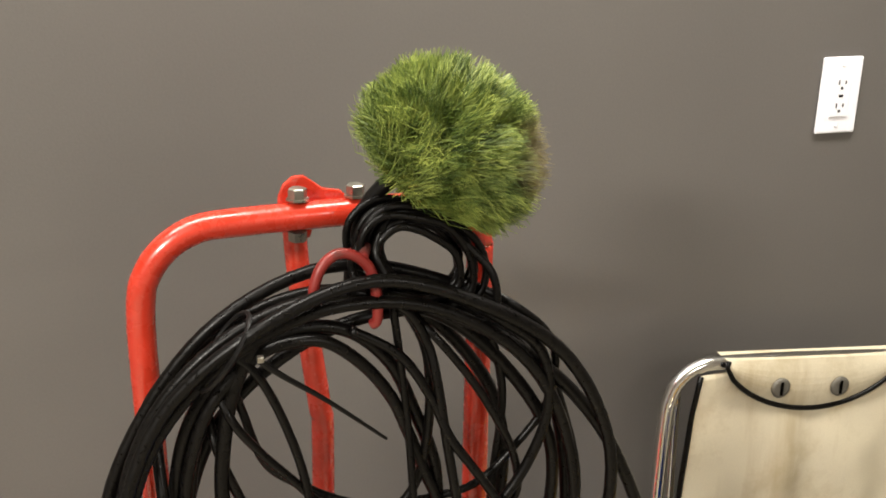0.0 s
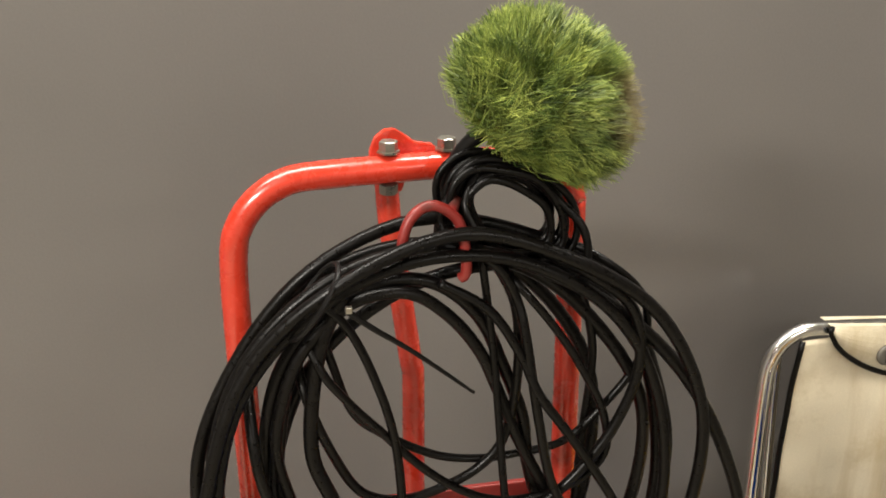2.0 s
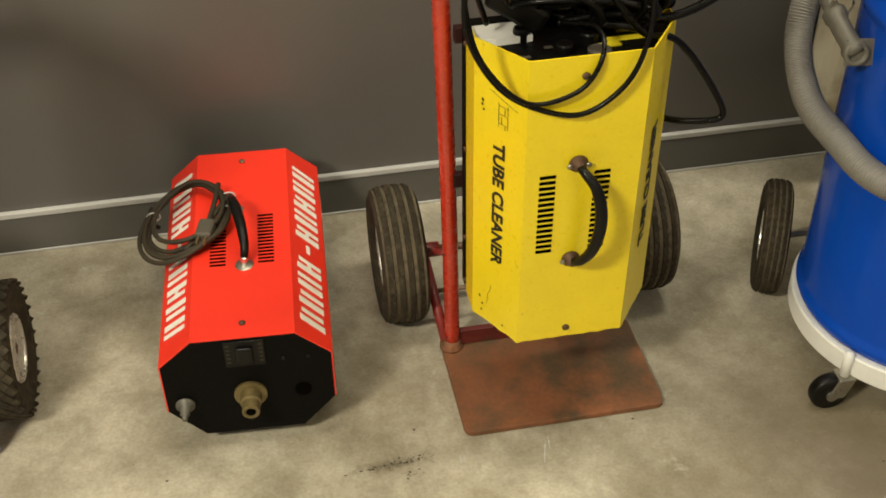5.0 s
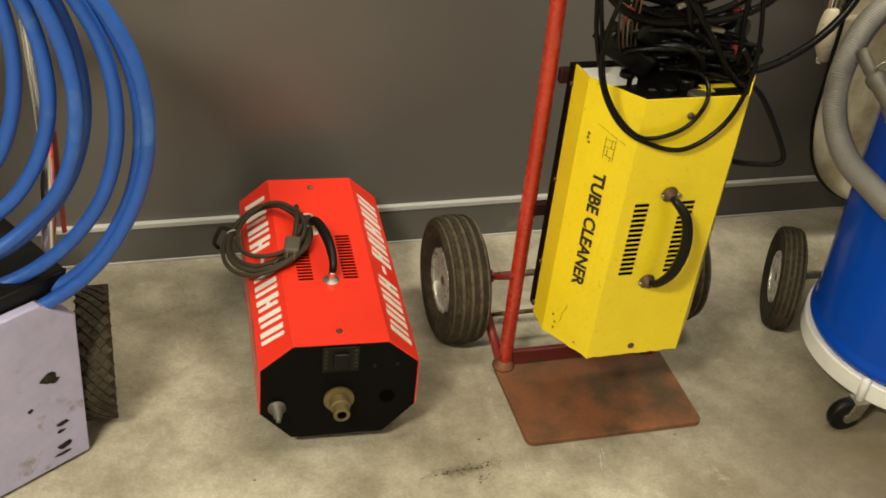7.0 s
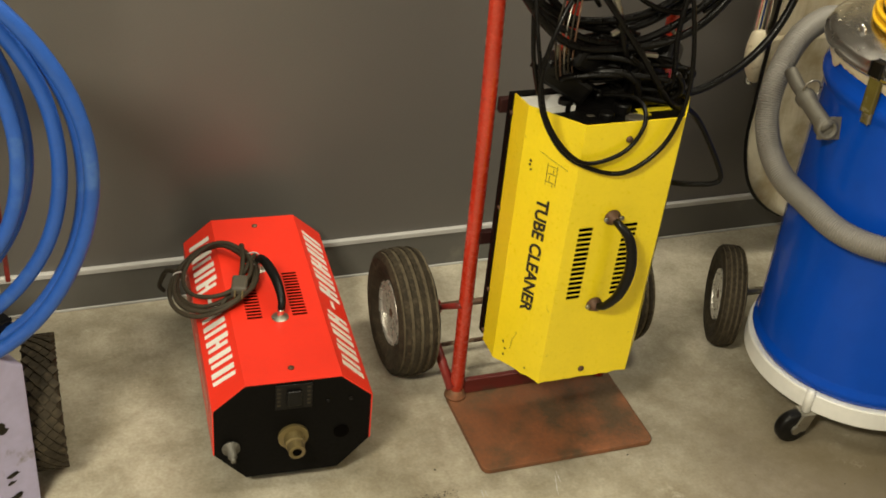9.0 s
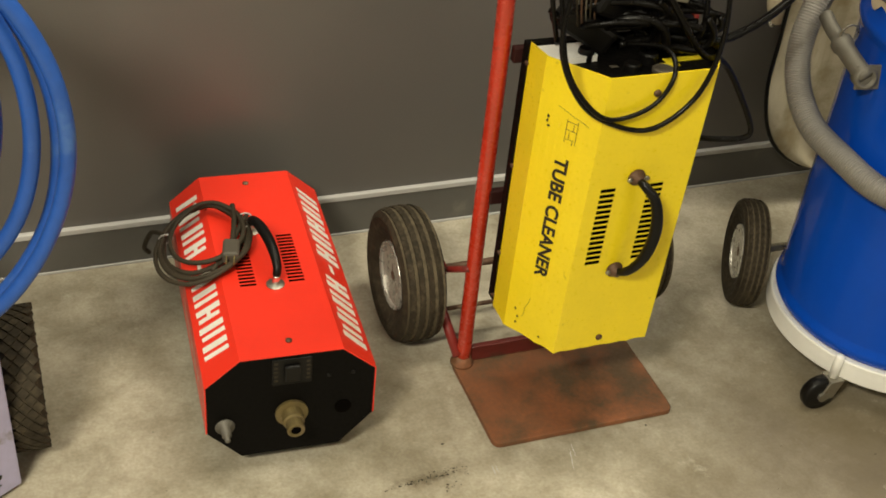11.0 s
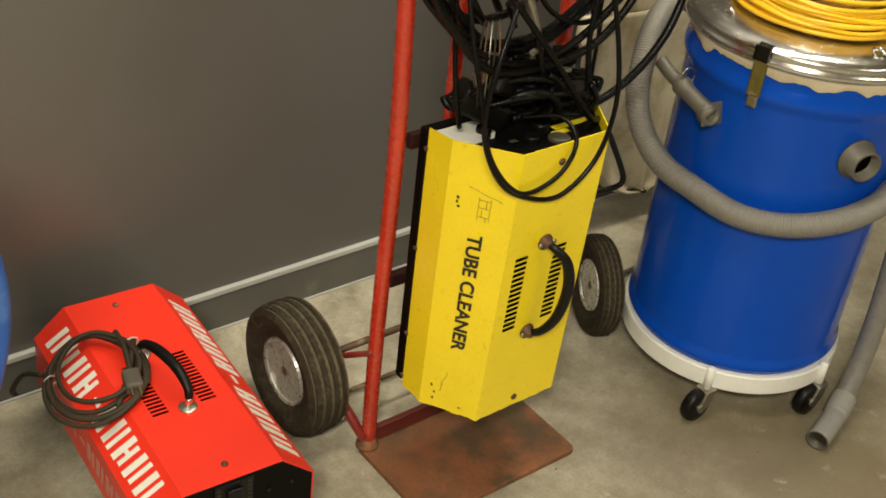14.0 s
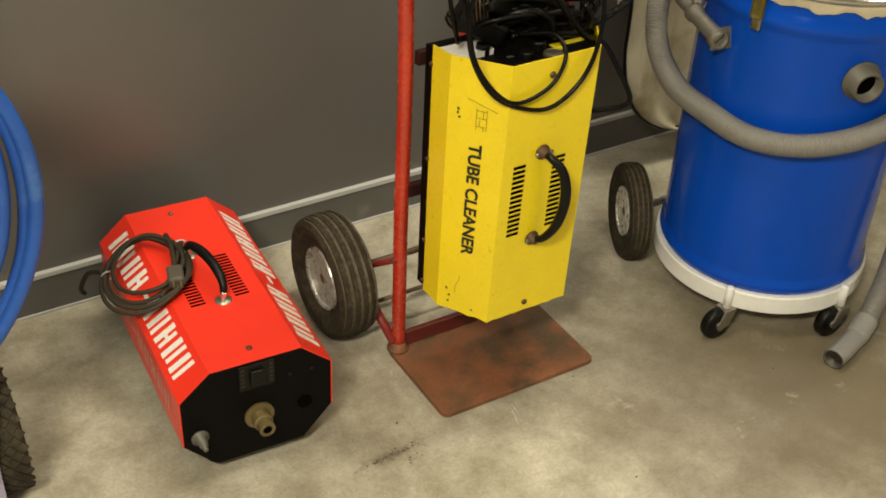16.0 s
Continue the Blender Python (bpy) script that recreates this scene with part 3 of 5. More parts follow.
    wheel("wheel", 0.408 - base.x, -0.325 - base.y, 0.13, 0.13, 0.084, truck, "rib", 1)
    hook = [(0.124, -0.59, 1.325), (0.124, -0.59, 1.338), (0.131, -0.588, 1.356), (0.145, -0.586, 1.366), (0.16, -0.586, 1.364), (0.175, -0.586, 1.35), (0.181, -0.588, 1.325), (0.182, -0.588, 1.302), (0.178, -0.585, 1.296)]
    p("hook", tube(smooth_path(hook, 6), 0.005, 10), "red_dark", "dull red steel hanging hook")
    p("hook_stem", tube(smooth_path([(0.168, -0.586, 1.358), (0.185, -0.54, 1.36), (0.198, -0.483, 1.366)], 5), 0.005, 10), "red_dark")


hand_truck()

# ---- yellow tube cleaning machine ----


def slots(name, x, y, z0, z1, count, w, parent):
    for i in range(count):
        z = z0 + (z1 - z0) * i / (count - 1)
        part(name, box(x - w / 2, x + w / 2, y - 0.0012, y + 0.0006, z - 0.0026, z + 0.0026), "dark_hole", parent)


def tube_cleaner():
    m = thing("tube_cleaner", 0.167, -0.58, 0.2, "yellow enamelled tube cleaning machine strapped upright to the red hand truck", "machine")
    base = Vector((0.167, -0.58, 0.2))

    def p(name, bm, mat, label="", smooth=False, parent=m):
        bm.transform(Matrix.Translation(-base))
        return part(name, bm, mat, parent, label, smooth)

    xl, xr, yf, yc, yb, z0, z1 = 0.03, 0.324, -0.671, -0.581, -0.53, 0.203, 0.727
    a, b = 0.084, 0.257
    outline = [(xl, yb), (xl, yc), (a, yf), (b, yf), (xr, yc), (xr, yb)]
    p("shell", sheet_shell(outline, z0, z1, 0.0022, ragged=0.0035), "yellow", "bright yellow bent sheet shell with a chipped lower edge")
    p("back_panel", box(0.027, 0.328, -0.5292, -0.512, 0.215, 0.722, 0.001), "black_panel", "black back panel")
    inner = [(xl + 0.003, yb), (xl + 0.003, yc), (a + 0.002, yf + 0.004), (b - 0.002, yf + 0.004), (xr - 0.003, yc), (xr - 0.003, yb)]
    p("top_panel", prism(inner, 0.703, 0.709), "black_panel", "black control panel")
    p("bottom_panel", prism(inner, 0.206, 0.214), "black_panel")
    p("white_patch", prism([(0.034, -0.532), (0.034, -0.574), (0.06, -0.583), (0.114, -0.58), (0.119, -0.541), (0.11, -0.532)], 0.7095, 0.72), "white_paint", "scuffed white paint on the panel")
    for x, y, w, d in ((0.25, -0.6, 0.07, 0.012), (0.262, -0.575, 0.05, 0.01), (0.215, -0.615, 0.03, 0.012)):
        p("yellow_label", box(x - w / 2, x + w / 2, y - d / 2, y + d / 2, 0.7095, 0.711), "yellow_label")
    for x, y, w in ((0.088, -0.626, 0.02), (0.13, -0.603, 0.012)):
        p("panel_mark", box(x - w / 2, x + w / 2, y - 0.004, y + 0.004, 0.7095, 0.7104, 0.0004), "grey_plug", "pale worn label")
    for x, y, r, h, mat in ((0.148, -0.62, 0.012, 0.014, "black_plastic"), (0.19, -0.595, 0.014, 0.016, "black_plastic"), (0.232, -0.55, 0.014, 0.022, "black_plastic"), (0.1, -0.57, 0.012, 0.02, "black_plastic")):
        p("control_knob", lathe([(r, 0.709), (r, 0.709 + h * 0.8), (r * 0.9, 0.709 + h), (0.001, 0.709 + h)], 20, centre=(x, y, 0)), mat)
    p("gauge", lathe([(0.0165, 0.709), (0.0165, 0.714), (0.0145, 0.7155), (0.0135, 0.7145), (0.001, 0.7145)], 24, centre=(0.194, -0.632, 0)), "grey_plug", "round grey dial")
    slots("vent_slot", 0.1185 - base.x, yf - base.y, 0.39 - base.z, 0.53 - base.z, 15, 0.024, m)
    slots("vent_slot", 0.2 - base.x, yf - base.y, 0.39 - base.z, 0.53 - base.z, 15, 0.024, m)
    grip = [(0.162, -0.678, 0.548), (0.166, -0.692, 0.545), (0.18, -0.706, 0.525), (0.188, -0.713, 0.49), (0.189, -0.713, 0.45), (0.182, -0.708, 0.41), (0.17, -0.694, 0.38), (0.163, -0.678, 0.37)]
    h = p("handle", tube(smooth_path(grip, 6), lambda d, n: 0.0058 + 0.0036 * math.sin(math.pi * d / n) ** 0.8, 12), "black_plastic", "black moulded carrying handle with rusty feet", True)
    for z in (0.549, 0.369):
        bm = lathe([(0.0145, yf - 0.0005), (0.014, yf - 0.003), (0.009, yf - 0.007), (0.0065, yf - 0.014)], 18, "y", (0.1625, 0, z))
        p("handle_foot", bm, "rust", "rusty handle bracket", True)
        for dx in (-0.014, 0.014):
            screw(0.1625 + dx - base.x, yf - 0.006 - base.y, z - base.z, (0, -1, 0), 0.0045, "steel", m)
    for x, z in ((0.163, 0.696), (0.164, 0.222)):
        screw(x - base.x, yf - 0.0005 - base.y, z - base.z, (0, -1, 0), 0.0058, "rust", m)
    for z in (0.69, 0.5, 0.32, 0.225):
        screw(xl - 0.0005 - base.x, -0.528 - base.y, z - base.z, (-1, 0, 0), 0.005, "rust", m)
        screw(xr + 0.0005 - base.x, -0.528 - base.y, z - base.z, (1, 0, 0), 0.005, "rust", m)
    left_up, right_up = Vector((a - xl, yf - yc, 0)), Vector((b - xr, yf - yc, 0))
    nl, nr = Vector((yf - yc, -(a - xl), 0)).normalized(), Vector((-(yf - yc), b - xr, 0)).normalized()
    cl, cr = Vector(((a + xl) / 2, (yf + yc) / 2, 0)), Vector(((b + xr) / 2, (yf + yc) / 2, 0))
    lift = lambda c, n, z: c + n * 0.0012 + Vector((0, 0, z)) - base
    lettering("lettering", "TUBE CLEANER", 0.0315, frame_of(lift(cl, nl, 0.455), (0, 0, -1), left_up), "black_ink", m, "black capital letters", 1.06, 0.0008)
    lettering("lettering", "TUBE CLEANER", 0.0315, frame_of(lift(cr, nr, 0.459), (0, 0, 1), right_up), "black_ink", m, "black capital letters", 1.06, 0.0008)
    bm = bmesh.new()
    for u, v, w, hh in ((0, 0.009, 0.04, 0.0007), (0, -0.009, 0.04, 0.0007), (-0.016, 0, 0.0008, 0.016), (-0.002, 0, 0.0008, 0.016), (0.014, 0, 0.0008, 0.014), (-0.008, 0.003, 0.012, 0.0008), (0.008, -0.003, 0.012, 0.0008), (0.018, 0.004, 0.008, 0.0008)):
        box(u - w / 2, u + w / 2, v - hh / 2, v + hh / 2, 0, 0.0004, bm=bm)
    bm.transform(frame_of(lift(cl + left_up.normalized() * 0.008, nl, 0.62), (0, 0, -1), left_up))
    part("maker_mark", bm, "brass", m, "thin outlined maker's mark")
    for z0s, u0, z1s, u1 in ((0.655, -0.02, 0.638, 0.034), (0.285, -0.01, 0.24, -0.02)):
        line = [lift(cl + left_up.normalized() * (u0 + (u1 - u0) * f + 0.0015 * math.sin(9 * f)), nl, z0s + (z1s - z0s) * f) - nl * 0.0009 for f in [k / 8 for k in range(9)]]
        part("scratch", tube(line, 0.0004, 5), "olive", m)
    rng = random.Random(8)
    for z, u in ((0.624, -0.034), (0.616, -0.031), (0.632, -0.033), (0.25, -0.034), (0.236, -0.028), (0.222, -0.03), (0.218, 0.02)):
        c = lift(cl + left_up.normalized() * u, nl, z)
        bm = bmesh.new()
        ring = [bm.verts.new((0.003 * (0.5 + rng.random()) * math.cos(k), 0.002 * (0.5 + rng.random()) * math.sin(k), 0)) for k in (0, 0.9, 1.8, 2.7, 3.6, 4.5, 5.4)]
        bm.faces.new(ring)
        bmesh.ops.solidify(bm, geom=list(bm.faces), thickness=0.0003)
        bm.transform(frame_of(c, (0, 0, -1), left_up))
        part("paint_chip", bm, "dirt", m)
    # the sheet casing leans: its front face stands out and up a little towards the top
    for ob in m.children:
        for v in ob.data.vertices:
            q = v.co + base
            f, g = (q.z - 0.203) / 0.524, min(1.3, max(0.0, (yb - q.y) / (yb - yf)))
            v.co.y -= 0.017 * f * g
            v.co.z += f * (0.019 * g - 0.015)


tube_cleaner()

# ---- black cables on the truck ----


def loop_path(cx, cz, rx, rz, y, seed, tilt=0.0, n=14, wob=0.02, turns=1.0):
    rng = random.Random(seed)
    pts = []
    for k in range(int(n * turns)):
        a = 2 * math.pi * k / n + 0.3
        s = 1 + rng.uniform(-wob, wob)
        u, v = rx * s * math.cos(a), rz * s * math.sin(a)
        pts.append((cx + u * math.cos(tilt) - v * math.sin(tilt), y + rng.uniform(-0.006, 0.006), cz + u * math.sin(tilt) + v * math.cos(tilt)))
    return pts


def cable_coil():
    coil = thing("cable_coil", 0.17, -0.56, 1.34, "thick black rubber cable hung in loose coils over the red hook", "cable")
    base = Vector((0.17, -0.56, 1.34))
    loops = ((0.179, 1.074, 0.244, 0.262, 0.0066), (0.173, 1.083, 0.236, 0.252, 0.0066), (0.159, 1.082, 0.210, 0.236, 0.0066), (0.166, 1.07, 0.222, 0.25, 0.0062),
             (0.146, 1.092, 0.19, 0.222, 0.0066), (0.2, 1.06, 0.2, 0.236, 0.0066))
    for i, (cx, cz, rx, rz, r) in enumerate(loops):
        y = -0.565 + 0.013 * ((i * 5) % 7 - 3) * 0.9
        bm = tube(smooth_path(loop_path(cx, cz, rx, rz, y, 20 + i, 0.03 * ((i * 3) % 5 - 2), wob=0.028), 6, True), r, 8, True)
        bm.transform(Matrix.Translation(-base))
        part("cable_loop", bm, "black", coil, smooth=True)
    slack = ((0.0042, (0.06, 1.3), (0.05, 1.26), (0.062, 1.217), (0.081, 1.162), (0.113, 1.133), (0.158, 1.107), (0.199, 1.097), (0.24, 1.097), (0.29, 1.105), (0.33, 1.14), (0.365, 1.19), (0.365, 1.25), (0.32, 1.295), (0.27, 1.315)),
             (0.0048, (0.03, 1.23), (0.038, 1.183), (0.062, 1.12), (0.088, 1.078), (0.127, 1.065), (0.168, 1.074), (0.202, 1.091), (0.225, 1.118), (0.236, 1.165), (0.238, 1.22), (0.23, 1.27), (0.21, 1.31)),
             (0.0042, (0.03, 1.27), (0.048, 1.22), (0.075, 1.18), (0.105, 1.146), (0.143, 1.104), (0.183, 1.072), (0.224, 1.055), (0.272, 1.056), (0.308, 1.07), (0.33, 1.099), (0.323, 1.144), (0.3, 1.19), (0.275, 1.23), (0.24, 1.275), (0.21, 1.305)),
             (0.0055, (-0.015, 1.21), (-0.012, 1.14), (-0.001, 1.088), (0.018, 1.047), (0.05, 1.022), (0.094, 0.997), (0.14, 0.991), (0.187, 1.002), (0.235, 1.033), (0.276, 1.059), (0.305, 1.087), (0.335, 1.13), (0.355, 1.19), (0.345, 1.25), (0.3, 1.29), (0.25, 1.31)),
             (0.0064, (0.11, 0.87), (0.06, 0.915), (0.03, 0.97), (0.008, 1.029), (-0.001, 1.094), (0.0, 1.154), (0.014, 1.21), (0.042, 1.251), (0.079, 1.279), (0.121, 1.292), (0.163, 1.283), (0.201, 1.247), (0.224, 1.198), (0.246, 1.14), (0.253, 1.089), (0.27, 1.03), (0.3, 0.97), (0.335, 0.93)),
             (0.006, (0.13, 0.89), (0.07, 0.96), (0.04, 1.02), (0.021, 1.075), (0.008, 1.132), (0.014, 1.178), (0.032, 1.227), (0.062, 1.262), (0.093, 1.28), (0.135, 1.28), (0.172, 1.253), (0.2, 1.216), (0.217, 1.178), (0.24, 1.12), (0.27, 1.06), (0.31, 1.0), (0.35, 0.955)))
    for i, (r, *pts) in enumerate(slack):
        bm = tube(smooth_path([Vector((x, -0.568 - 0.007 * (i % 4) + (0.035 if k in (0, len(pts) - 1) else 0), z)) - base for k, (x, z) in enumerate(pts)], 6), r, 8)
        part("slack_loop", bm, "black", coil, smooth=True)


cable_coil()


def cable(name, pts, r, label, mat="black", steps=7, parent=None, smooth=True):
    return tagged(part(name, tube(smooth_path(pts, steps), r, 8), mat, parent, smooth=smooth), label, "cable")


cable("power_cable", [(0.16, -0.575, 1.325), (0.228, -0.575, 1.306), (0.307, -0.575, 1.265), (0.386, -0.575, 1.198), (0.446, -0.575, 1.11), (0.488, -0.58, 0.995), (0.482, -0.59, 0.9), (0.445, -0.6, 0.82),
                      (0.384, -0.6, 0.757), (0.304, -0.6, 0.725), (0.22, -0.59, 0.735), (0.15, -0.58, 0.722)], 0.0068, "thick black cable looping from hook to yellow machine")
cable("lead_cable", [(0.2, -0.575, 1.31), (0.214, -0.58, 1.2), (0.221, -0.61, 1.06), (0.233, -0.66, 0.955), (0.245, -0.69, 0.84), (0.242, -0.7, 0.759), (0.217, -0.7, 0.688), (0.159, -0.697, 0.645), (0.092, -0.69, 0.659), (0.041, -0.69, 0.698), (0.003, -0.69, 0.766),
                     (-0.005, -0.69, 0.83), (0.014, -0.685, 0.901), (0.052, -0.66, 0.95), (0.09, -0.6, 0.93), (0.13, -0.58, 0.88)], 0.0039, "thin black lead hanging in a loop across the yellow machine")
cable("lead_cable", [(0.06, -0.565, 1.28), (0.012, -0.565, 1.17), (0.0, -0.6, 1.05), (-0.01, -0.645, 0.93), (-0.004, -0.68, 0.83), (0.012, -0.69, 0.752), (0.055, -0.695, 0.69), (0.099, -0.695, 0.667), (0.157, -0.695, 0.685), (0.184, -0.69, 0.73), (0.186, -0.65, 0.75), (0.15, -0.6, 0.735)], 0.0036,
      "thin black lead hanging in a loop across the yellow machine")
cable("lead_cable", [(0.17, -0.575, 1.325), (0.21, -0.58, 1.305), (0.232, -0.58, 1.27), (0.24, -0.59, 1.234), (0.252, -0.6, 1.153), (0.269, -0.6, 1.078), (0.3, -0.6, 1.025), (0.349, -0.59, 0.982), (0.400, -0.58, 0.93), (0.37, -0.56, 0.88), (0.33, -0.56, 0.85)], 0.0047, "black lead tangled through the hanging coils")
cable("lead_cable", [(0.16, -0.58, 1.29), (0.205, -0.585, 1.262), (0.236, -0.59, 1.215), (0.252, -0.6, 1.177), (0.291, -0.6, 1.12), (0.333, -0.6, 1.052), (0.37, -0.59, 0.981), (0.394, -0.58, 0.939), (0.38, -0.57, 0.88)], 0.0047, "black lead tangled through the hanging coils")
cable("extension_cord", [(0.0, -0.58, 1.06), (0.056, -0.6, 0.979), (0.118, -0.61, 0.911), (0.187, -0.63, 0.821), (0.25, -0.645, 0.735), (0.305, -0.62, 0.705), (0.34, -0.61, 0.67), (0.375, -0.605, 0.62), (0.4, -0.605, 0.578),
                         (0.409, -0.605, 0.556), (0.403, -0.604, 0.545), (0.375, -0.6, 0.542), (0.335, -0.575, 0.535), (0.312, -0.53, 0.53), (0.31, -0.485, 0.528)], 0.0052, "black cord crossing the coils and kinking beside the machine")
cable("lead_cable", [(0.045, -0.575, 1.285), (0.075, -0.58, 1.255), (0.1, -0.582, 1.2), (0.118, -0.585, 1.134), (0.126, -0.59, 1.043), (0.136, -0.59, 0.972), (0.173, -0.59, 0.912), (0.227, -0.585, 0.874), (0.282, -0.58, 0.861), (0.332, -0.575, 0.878), (0.37, -0.57, 0.93)], 0.0044, "black lead tangled through the hanging coils")
cable("lead_cable", [(0.0, -0.575, 1.08), (0.019, -0.58, 1.047), (0.064, -0.585, 1.01), (0.112, -0.585, 0.988), (0.201, -0.585, 0.956), (0.295, -0.58, 0.925), (0.366, -0.575, 0.915), (0.39, -0.57, 0.95)], 0.0044, "black lead tangled through the hanging coils")
cable("lead_cable", [(0.03, -0.57, 1.24), (0.012, -0.57, 1.12), (0.016, -0.57, 1.0), (0.02, -0.575, 0.9), (0.03, -0.58, 0.8), (0.05, -0.575, 0.73)], 0.004, "thin black lead hanging straight down")
cable("lead_cable", [(0.3, -0.56, 1.27), (0.318, -0.56, 1.2), (0.312, -0.56, 1.1), (0.296, -0.58, 0.98), (0.268, -0.6, 0.85), (0.262, -0.62, 0.76), (0.25, -0.6, 0.72)], 0.0045, "thin black lead hanging straight down")


def gripped_strap():
    s = thing("hose_lead", 0.1, -0.59, 1.0, "thick black lead with a pale steel ferrule, hung among the coils", "cable")
    base = Vector((0.1, -0.59, 1.0))
    for name, pts, r, mat, label in (
            ("sheath", [(0.075, -0.575, 1.29), (0.05, -0.575, 1.23), (0.04, -0.58, 1.137), (0.057, -0.59, 1.084), (0.088, -0.595, 1.011), (0.117, -0.6, 0.956)], 0.0072, "black", ""),
            ("ferrule", [(0.117, -0.6, 0.956), (0.138, -0.6, 0.912), (0.155, -0.6, 0.872)], 0.0078, "steel", "pale steel ferrule"),
            ("tail", [(0.155, -0.6, 0.872), (0.17, -0.6, 0.83), (0.19, -0.6, 0.77), (0.2, -0.59, 0.73)], 0.006, "black", "")):
        bm = tube(smooth_path(pts, 6), r, 10)
        bm.transform(Matrix.Translation(-base))
        part(name, bm, mat, s, label, True)


gripped_strap()


def zip_tie():
    z = thing("cable_tie", 0.05, -0.6, 1.27, "black nylon cable tie binding the coils, tail sticking out", "cable tie")
    base = Vector((0.05, -0.6, 1.27))
    band = [(0.045 + 0.032 * math.cos(a) * 0.7, -0.585 + 0.03 * math.sin(a), 1.285 + 0.032 * math.cos(a)) for a in [k * math.pi / 8 for k in range(16)]]
    bm = tube(smooth_path(band, 3, True), 0.0025, 6, True)
    bm.transform(Matrix.Translation(-base))
    part("band", bm, "black_plastic", z)
    bm = tube(smooth_path([(0.07, -0.61, 1.285), (0.093, -0.607, 1.265), (0.134, -0.602, 1.233), (0.19, -0.595, 1.184)], 6), lambda d, n: 0.0032 - 0.0016 * d / n, 8)
    bm.transform(Matrix.Translation(-base))
    part("tail", bm, "black_plastic", z)
    # The head of the black tie is steel-coloured to paint in a tiny glint.
    part("head", box(0.069 - base.x, 0.075 - base.x, -0.614 - base.y, -0.608 - base.y, 1.283 - base.z, 1.289 - base.z, 0.001), "steel", z, "tie head, steel-coloured as a glint")


zip_tie()


def small_coil():
    c = thing("thin_cable_coil", 0.22, -0.55, 1.38, "small tight coil of thin black flex atop the truck", "cable")
    base = Vector((0.22, -0.55, 1.38))
    for i in range(13):
        rng = random.Random(50 + i)
        s = 0.78 + 0.035 * i
        pts = []
        for k in range(12):
            a = 2 * math.pi * k / 12
            u, v = 0.058 * s * math.cos(a), 0.037 * s * math.sin(a) + rng.uniform(-0.0025, 0.0025)
            t = -0.62
            pts.append((0.228 + 0.003 * (i % 4) + u * math.cos(t) - v * math.sin(t) - base.x, -0.545 + 0.0036 * ((i * 5) % 13 - 6) - base.y, 1.343 + u * math.sin(t) + v * math.cos(t) - base.z))
        part("flex_loop", tube(smooth_path(pts, 5, True), 0.0038, 7, True), "black", c, smooth=True)
    bm = tube(smooth_path([(0.2, -0.555, 1.385), (0.185, -0.57, 1.36), (0.192, -0.58, 1.335), (0.178, -0.575, 1.32), (0.165, -0.56, 1.345), (0.185, -0.55, 1.375)], 6), 0.004, 8)
    bm.transform(Matrix.Translation(-base))
    part("tied_end", bm, "black", c, smooth=True)
    bm = tube(smooth_path([(0.27, -0.56, 1.36), (0.296, -0.575, 1.33), (0.298, -0.58, 1.295), (0.272, -0.58, 1.284), (0.24, -0.575, 1.305)], 6), 0.004, 8)
    bm.transform(Matrix.Translation(-base))
    part("loose_loop", bm, "black", c, smooth=True)


small_coil()


